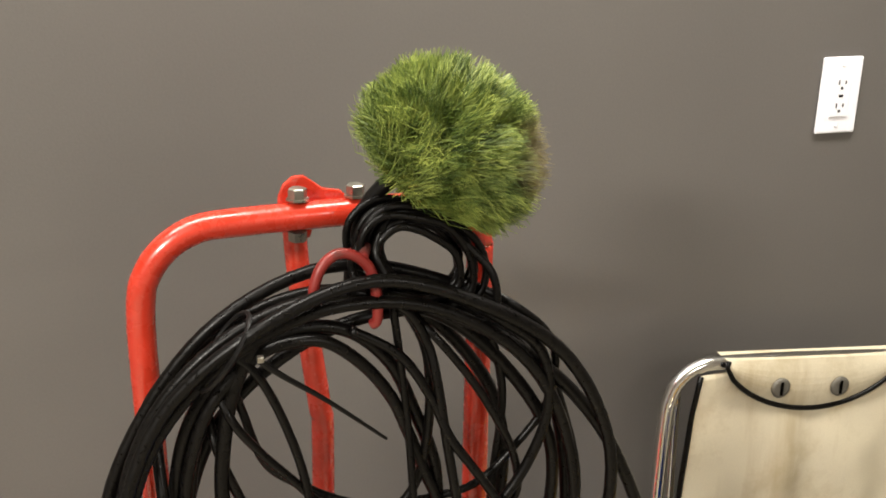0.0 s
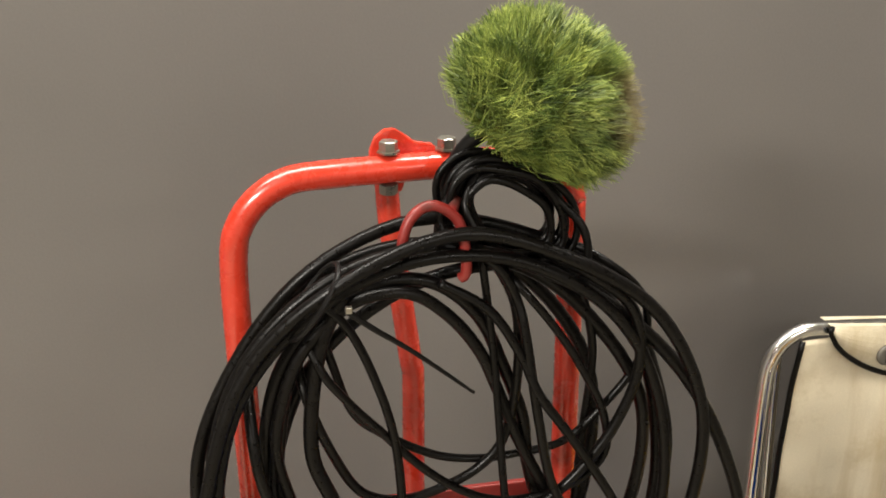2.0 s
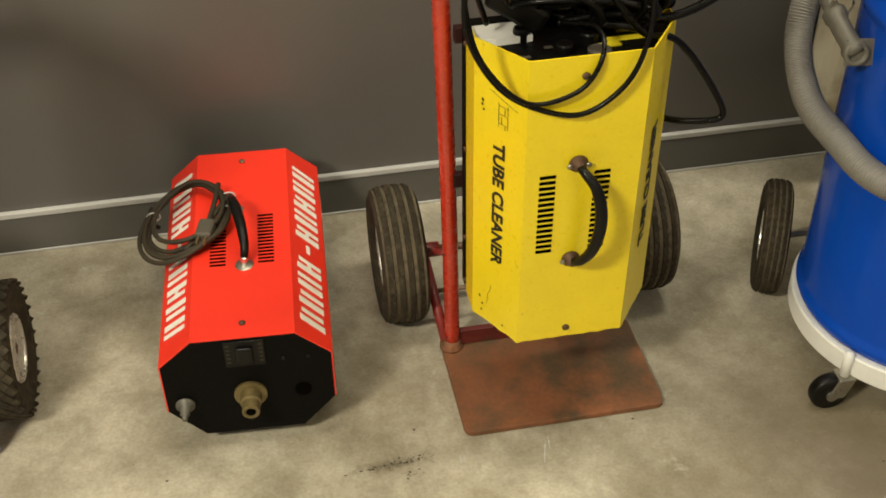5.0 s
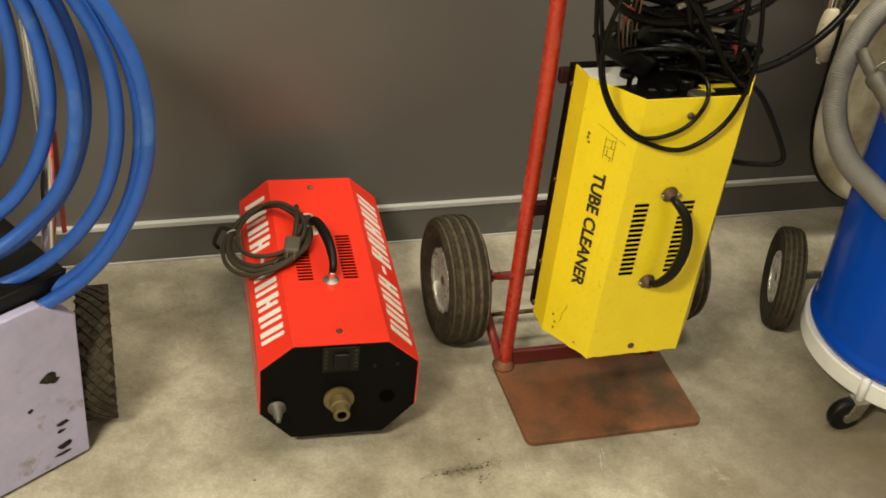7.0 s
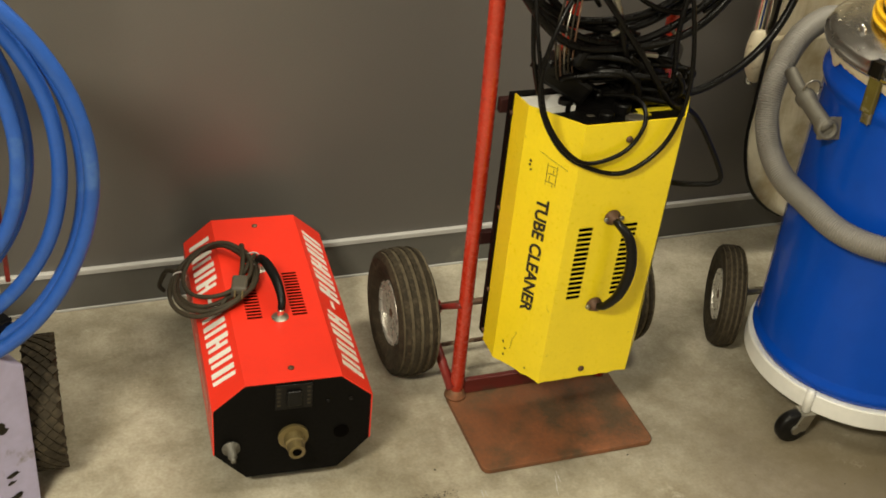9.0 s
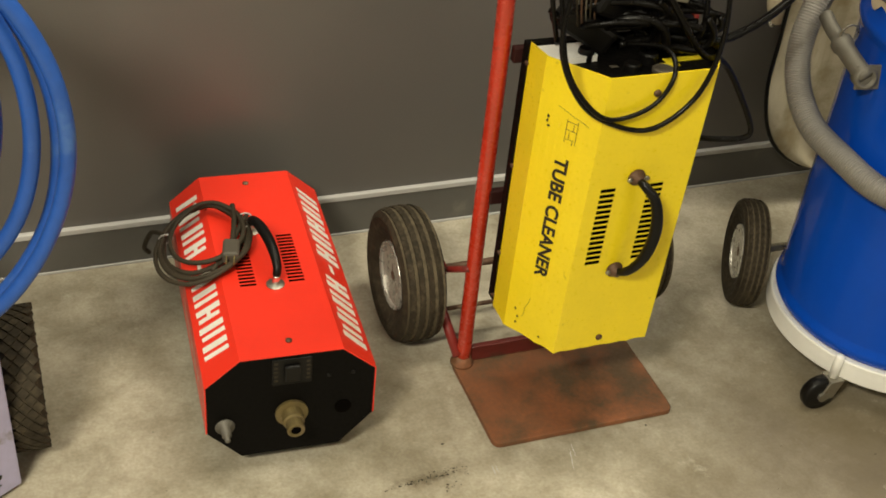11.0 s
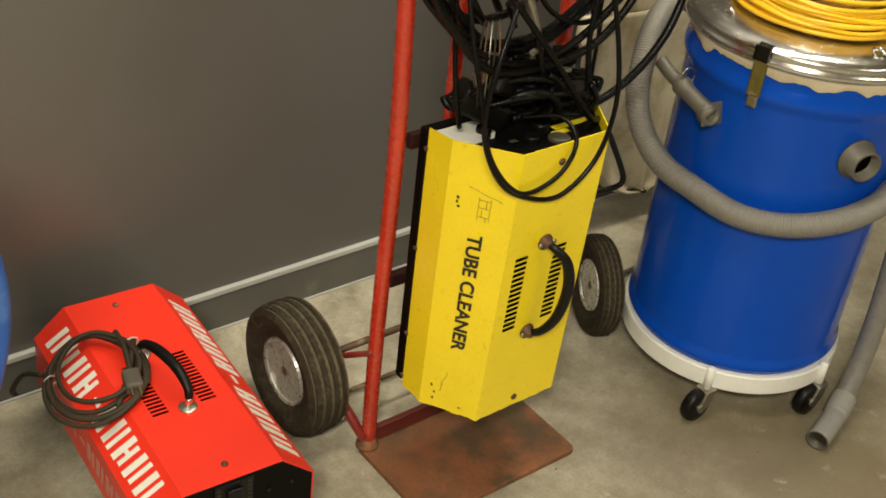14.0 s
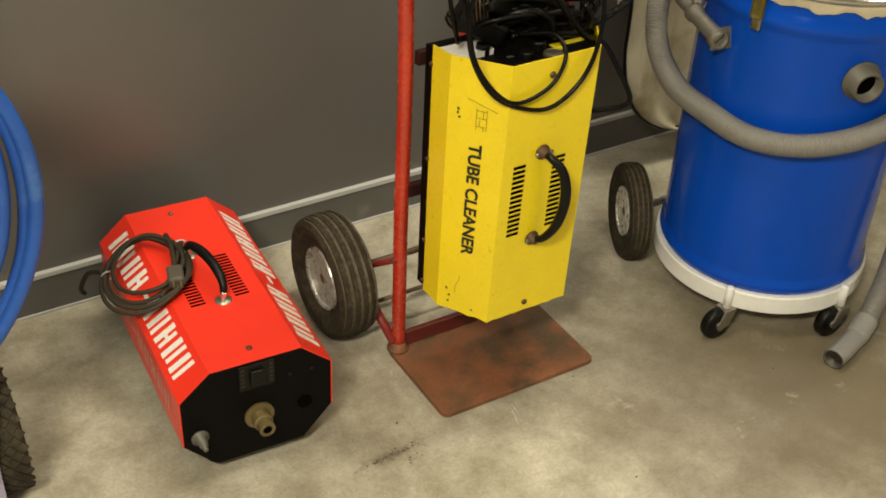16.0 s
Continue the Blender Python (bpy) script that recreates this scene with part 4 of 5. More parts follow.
def connector_tangle():
    """Leads, plugs and clips heaped on top of the machine."""
    t = thing("lead_tangle", 0.17, -0.57, 0.71, "heap of black leads, plugs and clips on the machine", "cables")
    base = Vector((0.17, -0.57, 0.71))
    rng = random.Random(12)
    for i in range(20):
        cx, cy = rng.uniform(0.07, 0.27), rng.uniform(-0.6, -0.52)
        pts = []
        a = rng.random() * 6.28
        rx, rz, z = rng.uniform(0.04, 0.09), rng.uniform(0.015, 0.05), rng.uniform(0.735, 0.79)
        for k in range(6):
            a += rng.uniform(0.5, 0.8)
            x = min(0.31, max(0.04, cx + rx * math.cos(a)))
            pts.append((x - base.x, cy + 0.04 * math.sin(a * 0.7) - base.y, max(0.722, z + rz * math.sin(a)) - base.z))
        part("lead", tube(smooth_path(pts, 5), rng.uniform(0.0045, 0.0075), 7), "black", t, smooth=True)
    for x, y, z, yaw, mat in ((0.24, -0.555, 0.745, 0.5, "black_plastic"), (0.1, -0.56, 0.75, -0.4, "black_plastic"), (0.17, -0.55, 0.765, 1.2, "black_plastic"), (0.285, -0.54, 0.775, 0.8, "black_plastic"), (0.135, -0.57, 0.785, 0.2, "black_plastic")):
        turn = Matrix.Translation(Vector((x, y, z)) - base) @ Matrix.Rotation(yaw, 4, "Z") @ Matrix.Rotation(0.5, 4, "Y")
        part("plug", box(-0.045, 0.045, -0.024, 0.024, -0.022, 0.022, 0.008, turn=turn), mat, t, "black moulded plug")
    for x, y, z, yaw, mat in ((0.075, -0.57, 0.8, 1.3, "steel"), (0.085, -0.575, 0.81, 1.5, "copper"), (0.13, -0.6, 0.815, 0.3, "steel"), (0.16, -0.6, 0.845, -0.4, "steel"), (0.225, -0.6, 0.8, 0.2, "steel"), (0.29, -0.56, 0.81, 0.9, "steel")):
        turn = Matrix.Translation(Vector((x, y, z)) - base) @ Matrix.Rotation(yaw, 4, "Y")
        part("clip", box(-0.013, 0.013, -0.004, 0.004, -0.0035, 0.0035, 0.0015, turn=turn), mat, t, "bare metal clip")
    for k, mat in enumerate(("grey_cord", "rust", "steel", "grey_cord", "rust")):
        x = 0.062 + 0.007 * k
        wire = [(x + 0.012, -0.575, 0.895), (x - 0.004, -0.59 - 0.003 * k, 0.85), (x + 0.004, -0.588, 0.79), (x + 0.022, -0.57, 0.745), (x + 0.04, -0.555, 0.72)]
        part("wire", tube(smooth_path([Vector(q) - base for q in wire], 5), 0.0016, 6), mat, t, "thin bare wire", True)


connector_tangle()

# ---- green brush ----


SPREAD = ((13, 61, 94, 132, 159, 183, 217, 268, 298, 319, 347), (0.08, 0.073, 0.081, 0.086, 0.094, 0.078, 0.058, 0.064, 0.104, 0.103, 0.095))


def green_brush():
    b = thing("brush", 0.2, -0.53, 1.38, "bushy round brush with green synthetic bristles, head up on the truck", "brush")
    base = Vector((0.2, -0.53, 1.38))
    part("handle", tube(smooth_path([Vector(q) - base for q in ((0.178, -0.51, 1.3), (0.18, -0.515, 1.34), (0.19, -0.525, 1.39), (0.22, -0.545, 1.43))], 6), 0.008, 10), "black_plastic", b, "black brush handle", True)
    centre, root = Vector((0.258, -0.557, 1.454)), Vector((0.22, -0.548, 1.418))
    rng = random.Random(77)
    verts, faces = [], []
    tufts = []
    for i in range(520):
        u, w = rng.uniform(-1, 1), rng.uniform(0, 2 * math.pi)
        s = math.sqrt(1 - u * u)
        tufts.append((Vector((s * math.cos(w), s * math.sin(w), u)), rng.uniform(-0.09, 0.02)))
    for i in range(24000):
        d, grown = tufts[i % 520]
        d = (d + Vector((rng.gauss(0, 1), rng.gauss(0, 1), rng.gauss(0, 1))) * 0.055).normalized()
        # fanned head: wide towards the lower right, cut in at the neck
        flat = math.hypot(d.x, d.z)
        turn_at = math.degrees(math.atan2(d.z, d.x)) % 360
        reach = np.interp(turn_at, SPREAD[0], SPREAD[1], period=360)
        lump = 0.05 * noise.noise(d * 3.2) + 0.06 * noise.noise(d * 9.0)
        scale = 1.02 + lump + grown + rng.uniform(-0.11, 0.03)
        tip = centre + Vector((d.x * reach, d.y * 0.072, d.z * reach)) * scale
        start = root.lerp(centre, rng.random() * 0.9) + d * 0.012
        lean = Vector((rng.uniform(-1, 1), rng.uniform(-1, 1), rng.uniform(-0.6, 1))) * 0.015
        midp = start.lerp(tip, 0.55) + lean
        side = d.orthogonal().normalized() * (0.00028 + rng.random() * 0.00026)
        other = d.cross(side).normalized() * side.length
        k = len(verts)
        for q, f in ((start, 1.0), (midp, 1.0), (tip, 0.55)):
            for v in (side, -0.5 * side + 0.87 * other, -0.5 * side - 0.87 * other):
                verts.append(q + v * f - base)
        for lo in (k, k + 3):
            for j in range(3):
                faces.append((lo + j, lo + (j + 1) % 3, lo + 3 + (j + 1) % 3, lo + 3 + j))
        faces.append((k + 6, k + 7, k + 8))
    mesh = bpy.data.meshes.new("bristles")
    mesh.from_pydata(verts, [], faces)
    tagged(link("bristles", mesh, "bristle", b, "dense green and yellow-green bristles"), kind="stuff")


green_brush()

# ---- red machine ----


def red_machine():
    m = thing("blower_machine", -0.333, -0.358, 0, "red enamelled octagonal portable machine lying on the concrete floor", "machine", rz=-3.4)
    w, l = 0.139, 0.258
    z0, za, zb, z1, c = 0.03, 0.092, 0.193, 0.243, 0.056
    octagon = [(-w, za), (-w, zb), (-w + c, z1), (w - c, z1), (w, zb), (w, za), (w - c, z0), (-w + c, z0)]
    part("shell", sheet_shell(octagon[0:6], -l, l, 0.002, "y"), "red_shell", m, "bright red bent sheet shell")
    inset = [(x * 0.985, z0 + (z - z0) * 0.988) for x, z in octagon]
    part("front_plate", prism(inset, -l + 0.001, -l + 0.006, "y"), "black_panel", m, "black painted end plate")
    part("rear_plate", prism(inset, l - 0.006, l - 0.001, "y"), "black_panel", m)
    part("underside", prism([(-w, za), (w, za), (w - c, z0), (-w + c, z0)], -l + 0.007, l - 0.007, "y"), "black_panel", m)
    for x in (-0.07, 0.07):
        for y in (-0.21, 0.21):
            part("rubber_foot", lathe([(0.016, 0), (0.019, 0.006), (0.017, z0 + 0.001)], 16, centre=(x, y, 0)), "black_plastic", m)
    part("coupling", lathe([(0.027, -l), (0.027, -l - 0.005), (0.018, -l - 0.007), (0.0175, -l - 0.024), (0.0145, -l - 0.026), (0.0145, -l - 0.044), (0.012, -l - 0.045), (0.0085, -l - 0.044), (0.0085, -l - 0.03), (0.0005, -l - 0.03)], 24, "y", (0.0, 0, 0.118)),
         "brass", m, "dull brass hose coupling")
    part("coupling_bore", lathe([(0.0083, -l - 0.0435), (0.0005, -l - 0.0432)], 16, "y", (0.0, 0, 0.118)), "dark_hole", m)
    part("small_fitting", lathe([(0.016, -l), (0.016, -l - 0.003), (0.008, -l - 0.005), (0.008, -l - 0.022), (0.0045, -l - 0.026), (0.0045, -l - 0.034), (0.001, -l - 0.035)], 18, "y", (-0.108, 0, 0.105)), "grey_metal", m, "small dull steel fitting", True)
    part("cable_hole", lathe([(0.014, -l - 0.0008), (0.0135, -l + 0.002)], 20, "y", (0.086, 0, 0.115)), "dark_hole", m)
    part("switch_plate", box(-0.032, 0.032, -l - 0.002, -l + 0.001, 0.182, 0.236, 0.0006), "black_plastic", m, "switch plate with worn markings")
    part("rocker_switch", box(-0.013, 0.013, -l - 0.009, -l - 0.001, 0.192, 0.224, 0.003), "black_plastic", m)
    for x in (-0.026, 0.026):
        for k in range(5):
            part("plate_mark", box(x - 0.003, x + 0.003, -l - 0.0026, -l - 0.0018, 0.19 + k * 0.009, 0.194 + k * 0.009), "grey_cord", m)
    for x, z in ((0.06, 0.19), (0.1, 0.19)):
        screw(x, -l, z, (0, -1, 0), 0.0035, "black_plastic", m)
    for y in (-0.225, 0.225):
        screw(0.0, y, z1 + 0.0005, (0, 0, 1), 0.0055, "rust", m)
    for s in (-1, 1):
        for i in range(15):
            y = -0.075 + i * 0.0092
            part("vent_slot", box(s * 0.041 - 0.0135, s * 0.041 + 0.0135, y - 0.0021, y + 0.0021, z1 - 0.0004, z1 + 0.0008), "dark_hole", m)
    # handle, bent back over its rear foot
    grip = [(0.004, -0.079, z1 + 0.002), (0.006, -0.079, z1 + 0.018), (0.008, -0.068, z1 + 0.034), (0.004, -0.035, z1 + 0.05), (-0.004, 0.01, z1 + 0.052), (-0.012, 0.05, z1 + 0.042), (-0.014, 0.072, z1 + 0.022), (-0.012, 0.077, z1 + 0.002)]
    line = smooth_path(grip, 6)
    h = part("handle", tube(line[6:-6], lambda d, n: 0.0068 + 0.0026 * math.sin(math.pi * d / n), 12), "black_plastic", m, "black moulded carrying handle", True)
    for seg, y in ((line[:7], -0.079), (line[-7:], 0.077)):
        part("handle_stem", tube(seg, 0.0065, 12), "chrome", m, "bright metal handle end", True)
        part("handle_foot", lathe([(0.016, z1 + 0.0003), (0.015, z1 + 0.001), (0.009, z1 + 0.003)], 20, centre=(0.004 if y < 0 else -0.012, y, 0)), "steel", m, "worn bare metal round the handle foot", True)
    # white words on the bevels as plain bars
    for s in (-1, 1):
        face_up = Vector((-s * c, 0, z1 - zb)).normalized()
        along = Vector((0, s * 1.0, 0))
        n = along.cross(face_up)
        centre = Vector((s * (w - c / 2), -0.002, (z1 + zb) / 2)) + n * 0.0008
        mark_bars("word_bar", 10, 0.44, 0.05, frame_of(centre, along, face_up), "white_ink", m, "white lettering", 0.18, 4, 5)
        side_c = Vector((s * (w + 0.0008), 0.0, 0.145))
        mark_bars("word_bar", 10, 0.42, 0.04, frame_of(side_c, along, (0, 0, 1)), "faded_ink", m, "faded pale lettering", 0.18, 4, 5)


red_machine()


def coiled_cord():
    """The red machine's mains cord, coiled on top of it, with its plug."""
    c = thing("mains_cord", -0.42, -0.3, 0.245, "worn grey-brown mains cord tied in a coil on the red machine", "cord")
    base = Vector((-0.42, -0.3, 0.245))

    def drape(x, y, up):
        over = max(0.0, -0.405 - x)
        return (x - base.x, y - base.y, 0.2505 + up - 0.42 * over - base.z)

    for i in range(5):
        rng = random.Random(90 + i)
        dx, dy, big = ((0, 0, 1.0), (-0.003, 0.008, 0.92), (-0.002, -0.006, 1.04), (-0.01, -0.012, 1.05), (0.003, 0.002, 0.85))[i]
        rx, ry = 0.078 * big, 0.092 * big
        pts = []
        for k in range(14):
            a = 2 * math.pi * k / 14
            u, v = rx * math.cos(a), ry * math.sin(a)
            x = -0.425 + dx + u * 0.93 - v * 0.16
            y = -0.296 + dy + v + u * 0.25
            pts.append(drape(x, y, 0.005 + 0.0075 * (i // 2) + rng.uniform(0, 0.003)))
        part("cord_loop", tube(smooth_path(pts, 5, True), 0.0043, 8, True), "grey_cord", c, smooth=True)
    for pts in ([(-0.365, -0.235, 0.02), (-0.37, -0.275, 0.024), (-0.378, -0.31, 0.022), (-0.39, -0.352, 0.018)],
                [(-0.345, -0.262, 0.012), (-0.36, -0.29, 0.018), (-0.39, -0.34, 0.014), (-0.43, -0.385, 0.008)]):
        part("cord_end", tube(smooth_path([drape(*q) for q in pts], 6), 0.0048, 8), "grey_cord", c, smooth=True)
    for x, y in ((-0.349, -0.262), (-0.36, -0.3), (-0.487, -0.25)):
        q = Vector(drape(x, y, 0.013))
        ring = [(q.x + 0.012 * math.cos(a), q.y, q.z - 0.003 + 0.009 * math.sin(a)) for a in [k * math.pi / 6 for k in range(12)]]
        part("wire_tie", tube(smooth_path(ring, 3, True), 0.0016, 6, True), "strip", c, "pale twist tie", True)
    q = Vector(drape(-0.392, -0.358, 0.016))
    turn = Matrix.Translation(q) @ Matrix.Rotation(math.radians(-14), 4, "Z")
    body = part("plug", box(-0.0145, 0.0145, -0.026, 0.02, -0.011, 0.011, 0.005, turn=turn), "grey_plug", c, "moulded three-pin plug")
    for x, z in ((-0.0065, 0.004), (0.0065, 0.004), (0, -0.005)):
        part("pin", box(x - 0.0012, x + 0.0012, -0.044, -0.025, z - 0.003, z + 0.003, turn=turn), "brass", c, "brass plug pin")
    tail = [(-0.485, -0.2, 0.2), (-0.5, -0.15, 0.17), (-0.51, -0.11, 0.11), (-0.50, -0.09, 0.08)]
    part("cord_tail", tube(smooth_path([Vector(p) - base for p in tail], 6), 0.0048, 8), "grey_cord", c, smooth=True)


coiled_cord()

# ---- drum vacuum ----
DC = Vector((0.832, -0.6036, 0))


def around(angle, r, z):
    a = math.radians(angle)
    return Vector((r * math.cos(a), r * math.sin(a), z))


def ribbed(r, pitch=0.0046, depth=0.0028):
    return lambda d, n: r - depth * (0.5 - 0.5 * math.cos(2 * math.pi * d / pitch))


def resample(path, step):
    out, left = [path[0]], step
    for a, b in zip(path, path[1:]):
        seg = (b - a).length
        while seg >= left and seg > 0:
            a = a.lerp(b, left / seg)
            out.append(a.copy())
            seg = (b - a).length
            left = step
        left -= seg
    return out


def drum_vacuum():
    v = thing("drum_vacuum", DC.x + 0.014, DC.y, 0, "blue steel drum vacuum with stainless head on a white wheeled base", "vacuum cleaner")
    R = 0.2145
    drum = [(R - 0.01, 0.108), (R, 0.112), (R + 0.004, 0.119), (R + 0.0065, 0.126), (R + 0.0055, 0.134), (R + 0.001, 0.142), (R, 0.15), (R, 0.672), (R + 0.002, 0.68), (R + 0.0075, 0.69), (R + 0.009, 0.699), (R + 0.0075, 0.708), (R + 0.002, 0.717), (R, 0.724), (R, 0.752), (R - 0.012, 0.753)]
    part("drum", lathe(drum, 96), "blue", v, "glossy blue steel drum with rolled beads", True)
    ring = [(R + 0.002, 0.07), (R + 0.011, 0.07), (R + 0.012, 0.072), (R + 0.012, 0.108), (R + 0.01, 0.111), (R - 0.004, 0.111), (R - 0.004, 0.075)]
    part("base_ring", lathe(ring, 96, closed=True), "white_paint", v, "chipped white painted base ring", False)
    part("base_plate", lathe([(R - 0.003, 0.078), (R - 0.003, 0.1)], 64), "white_paint", v)
    rng = random.Random(31)
    bm = bmesh.new()
    rows = [[], [], []]
    for k in range(160):
        a = 2 * math.pi * k / 160
        low = 0.739 - 0.017 * max(0, noise.noise(Vector((math.cos(a) * 5, math.sin(a) * 5, 0)))) * 1.6 - rng.random() * 0.003
        for row, (r, z) in zip(rows, ((R + 0.006, 0.766), (R + 0.013, 0.755), (R + 0.005, low))):
            row.append(bm.verts.new((r * math.cos(a), r * math.sin(a), z)))
    for lo, hi in ((rows[0], rows[1]), (rows[1], rows[2])):
        for k in range(160):
            bm.faces.new((lo[k], lo[(k + 1) % 160], hi[(k + 1) % 160], hi[k]))
    part("gasket", bm, "gasket", v, "ragged cream foam gasket under the lid", True)
    lid = [(R - 0.02, 0.757), (R + 0.018, 0.757), (R + 0.022, 0.761), (R + 0.022, 0.769), (R + 0.015, 0.772), (R + 0.017, 0.777), (R + 0.015, 0.784), (R + 0.004, 0.79), (R - 0.02, 0.795), (0.15, 0.801), (0.133, 0.803), (0.0005, 0.804)]
    part("lid", lathe(lid, 96), "stainless", v, "polished stainless steel lid", True)
    dome = [(0.128, 0.802), (0.126, 0.84), (0.122, 0.885), (0.118, 0.902), (0.112, 0.915), (0.1, 0.923), (0.082, 0.929), (0.079, 0.926), (0.072, 0.927), (0.0005, 0.93)]
    head = part("motor_head", lathe(dome, 72), "stainless", v, "polished stainless motor cover with vent holes", True)
    for angle in range(-230, 130, 36):
        bm = bmesh.new()
        for du, dv in ((0, 0), (1, 0), (-1, 0), (0.5, 0.87), (-0.5, 0.87), (0.5, -0.87), (-0.5, -0.87), (1.5, 0.87), (-1.5, 0.87), (1.5, -0.87), (-1.5, -0.87), (0, 1.74), (0, -1.74)):
            u, z = du * 0.0085, 0.878 + dv * 0.0085
            r = 0.128 - (z - 0.802) * 0.07
            c = around(angle + math.degrees(u / 0.127), r, z)
            out = Vector((c.x, c.y, 0)).normalized()
            disc = lathe([(0.0029, -0.001), (0.0029, 0.0008)], 8)
            disc.transform(Matrix.Translation(c) @ Vector((0, 0, 1)).rotation_difference(out).to_matrix().to_4x4())
            tmp = bpy.data.meshes.new("t")
            disc.to_mesh(tmp)
            bm.from_mesh(tmp)
            disc.free()
            bpy.data.meshes.remove(tmp)
        part("vent_holes", bm, "dark_hole", head)
    loop = [(-0.055, 0.02, 0.926), (-0.055, 0.012, 0.945), (-0.03, 0.0, 0.96), (0.01, -0.015, 0.962), (0.04, -0.028, 0.95), (0.048, -0.034, 0.928)]
    part("carry_handle", tube(smooth_path(loop, 6), 0.011, 12), "chrome", v, "chrome loop handle", True)
    for angle, r in ((128, 0.1), (222, 0.1)):
        turn = Matrix.Translation(around(angle, r - 0.006, 0.9275)) @ Matrix.Rotation(math.radians(angle + 90), 4, "Z") @ Matrix.Rotation(0.42, 4, "X")
        part("label", box(-0.018, 0.018, -0.008, 0.008, -0.0005, 0.0008, turn=turn), "yellow_label", v, "blank yellow sticker")
    for angle in (163, 250):
        c = around(angle, 0.19, 0.797)
        part("lid_catch", tube(smooth_path([c + Vector((0, 0.012, 0)), c + Vector((-0.002, 0, 0.007)), c + Vector((0, -0.012, 0))], 5), 0.0035, 8), "chrome", v, smooth=True)
    # clamps that hold the lid
    for angle in (-164, -50, 75):
        t = Matrix.Rotation(math.radians(angle), 4, "Z") @ Matrix.Translation((R, 0, 0))
        clamp = part("lid_clamp", box(0.012, 0.021, -0.0095, 0.0095, 0.7, 0.775, 0.002, turn=t @ Matrix.Rotation(0.0, 4, "Y")), "olive", v, "olive-plated lid clamp")
        part("clamp_hook", box(0.008, 0.027, -0.0105, 0.0105, 0.768, 0.789, 0.003, turn=t), "black_plastic", clamp, "black clamp hook")
        part("clamp_tongue", box(0.009, 0.015, -0.007, 0.007, 0.678, 0.704, 0.002, turn=t), "steel", clamp)
    # suction inlet on the front
    t = Matrix.Rotation(math.radians(-109), 4, "Z") @ Matrix.Translation((R - 0.004, 0, 0.604)) @ Matrix.Rotation(math.radians(90), 4, "Y")
    bm = lathe([(0.038, 0.004), (0.037, 0.008), (0.03, 0.011), (0.029, 0.036), (0.0245, 0.037), (0.0235, 0.012), (0.0005, 0.012)], 32)
    bm.transform(t)
    inlet = part("inlet", bm, "grey_metal", v, "grey cast suction inlet", True)
    bm = lathe([(0.0232, 0.014), (0.0005, 0.0145)], 24)
    bm.transform(t)
    part("inlet_bore", bm, "dark_hole", inlet)
    # outlet pipe and flange on the side
    pipe = [(0.588, -0.472, 0.682), (0.586, -0.5, 0.671), (0.586, -0.535, 0.66), (0.587, -0.57, 0.648), (0.592, -0.606, 0.634)]
    part("side_pipe", tube(smooth_path([Vector(q) - DC for q in pipe], 6), lambda d, n: 0.0125 if d < n * 0.4 else (0.0185 if d < n * 0.55 else 0.0155), 16), "grey_metal", v, "dull grey metal pipe", True)
    ahead = Vector((-0.22, -0.9, 0.2)).normalized()
    q = Vector((0, 0, 1)).rotation_difference(ahead).to_matrix().to_4x4()
    tp = Matrix.Translation(Vector(pipe[-1]) - DC) @ q
    bm = lathe([(0.014, -0.022), (0.019, -0.018), (0.019, 0.004), (0.0125, 0.005), (0.012, -0.01), (0.0005, -0.01)], 24)
    bm.transform(tp)
    part("pipe_mouth", bm, "grey_metal", v, "", True)
    bm = lathe([(0.0125, -0.006), (0.0005, -0.0058)], 18)
    bm.transform(tp)
    part("pipe_bore", bm, "dark_hole", v)
    part("flange", box(-0.016, 0.034, -0.021, 0.021, -0.008, -0.003, 0.002, turn=frame_of(tp.translation, (Vector((1, 0, 0)) - ahead * ahead.x), ahead.cross(Vector((1, 0, 0))))), "grey_metal", v, "square grey flange")
    ringp = [(0.594 + 0.018 * math.cos(a) - DC.x, -0.535 - DC.y, 0.676 + 0.018 * math.sin(a)) for a in [k * math.pi / 6 for k in range(12)]]
    part("wire_ring", tube(smooth_path(ringp, 3, True), 0.0018, 6, True), "steel", v, smooth=True)
    # castors and rear wheels
    for angle in (-148, -84):
        c = around(angle, R + 0.016, 0)
        castor = new("castor")
        castor.parent = v
        castor.location = c
        part("stem", lathe([(0.009, 0.062), (0.009, 0.118), (0.006, 0.121), (0.001, 0.122)], 14), "white_paint", castor, "white painted castor stem", True)
        part("fork", prism([(-0.014, 0.07), (0.016, 0.07), (0.002, 0.028), (-0.03, 0.028)], -0.0165, 0.0165, "y", 0.002), "steel", castor, "zinc castor fork")
        part("castor_wheel", lathe([(0.014, -0.0125), (0.032, -0.0115), (0.035, -0.006), (0.035, 0.006), (0.032, 0.0115), (0.014, 0.0125)], 28, "y", (-0.022, 0, 0.035)), "black_plastic", castor, "black rubber castor wheel", True)
        part("castor_hub", lathe([(0.01, -0.018), (0.01, 0.018)], 12, "y", (-0.022, 0, 0.035)), "steel", castor)
    part("axle", tube([(0.632 - DC.x, -0.392 - DC.y, 0.11), (1.035 - DC.x, -0.392 - DC.y, 0.11)], 0.008, 10), "steel", v)
    wheel("wheel", 0.637 - DC.x, -0.392 - DC.y, 0.11, 0.11, 0.052, v, "rib", -1).rotation_euler.z = math.radians(-24)
    wheel("wheel", 1.03 - DC.x, -0.392 - DC.y, 0.11, 0.11, 0.052, v, "rib", 1).rotation_euler.z = math.radians(24)


drum_vacuum()


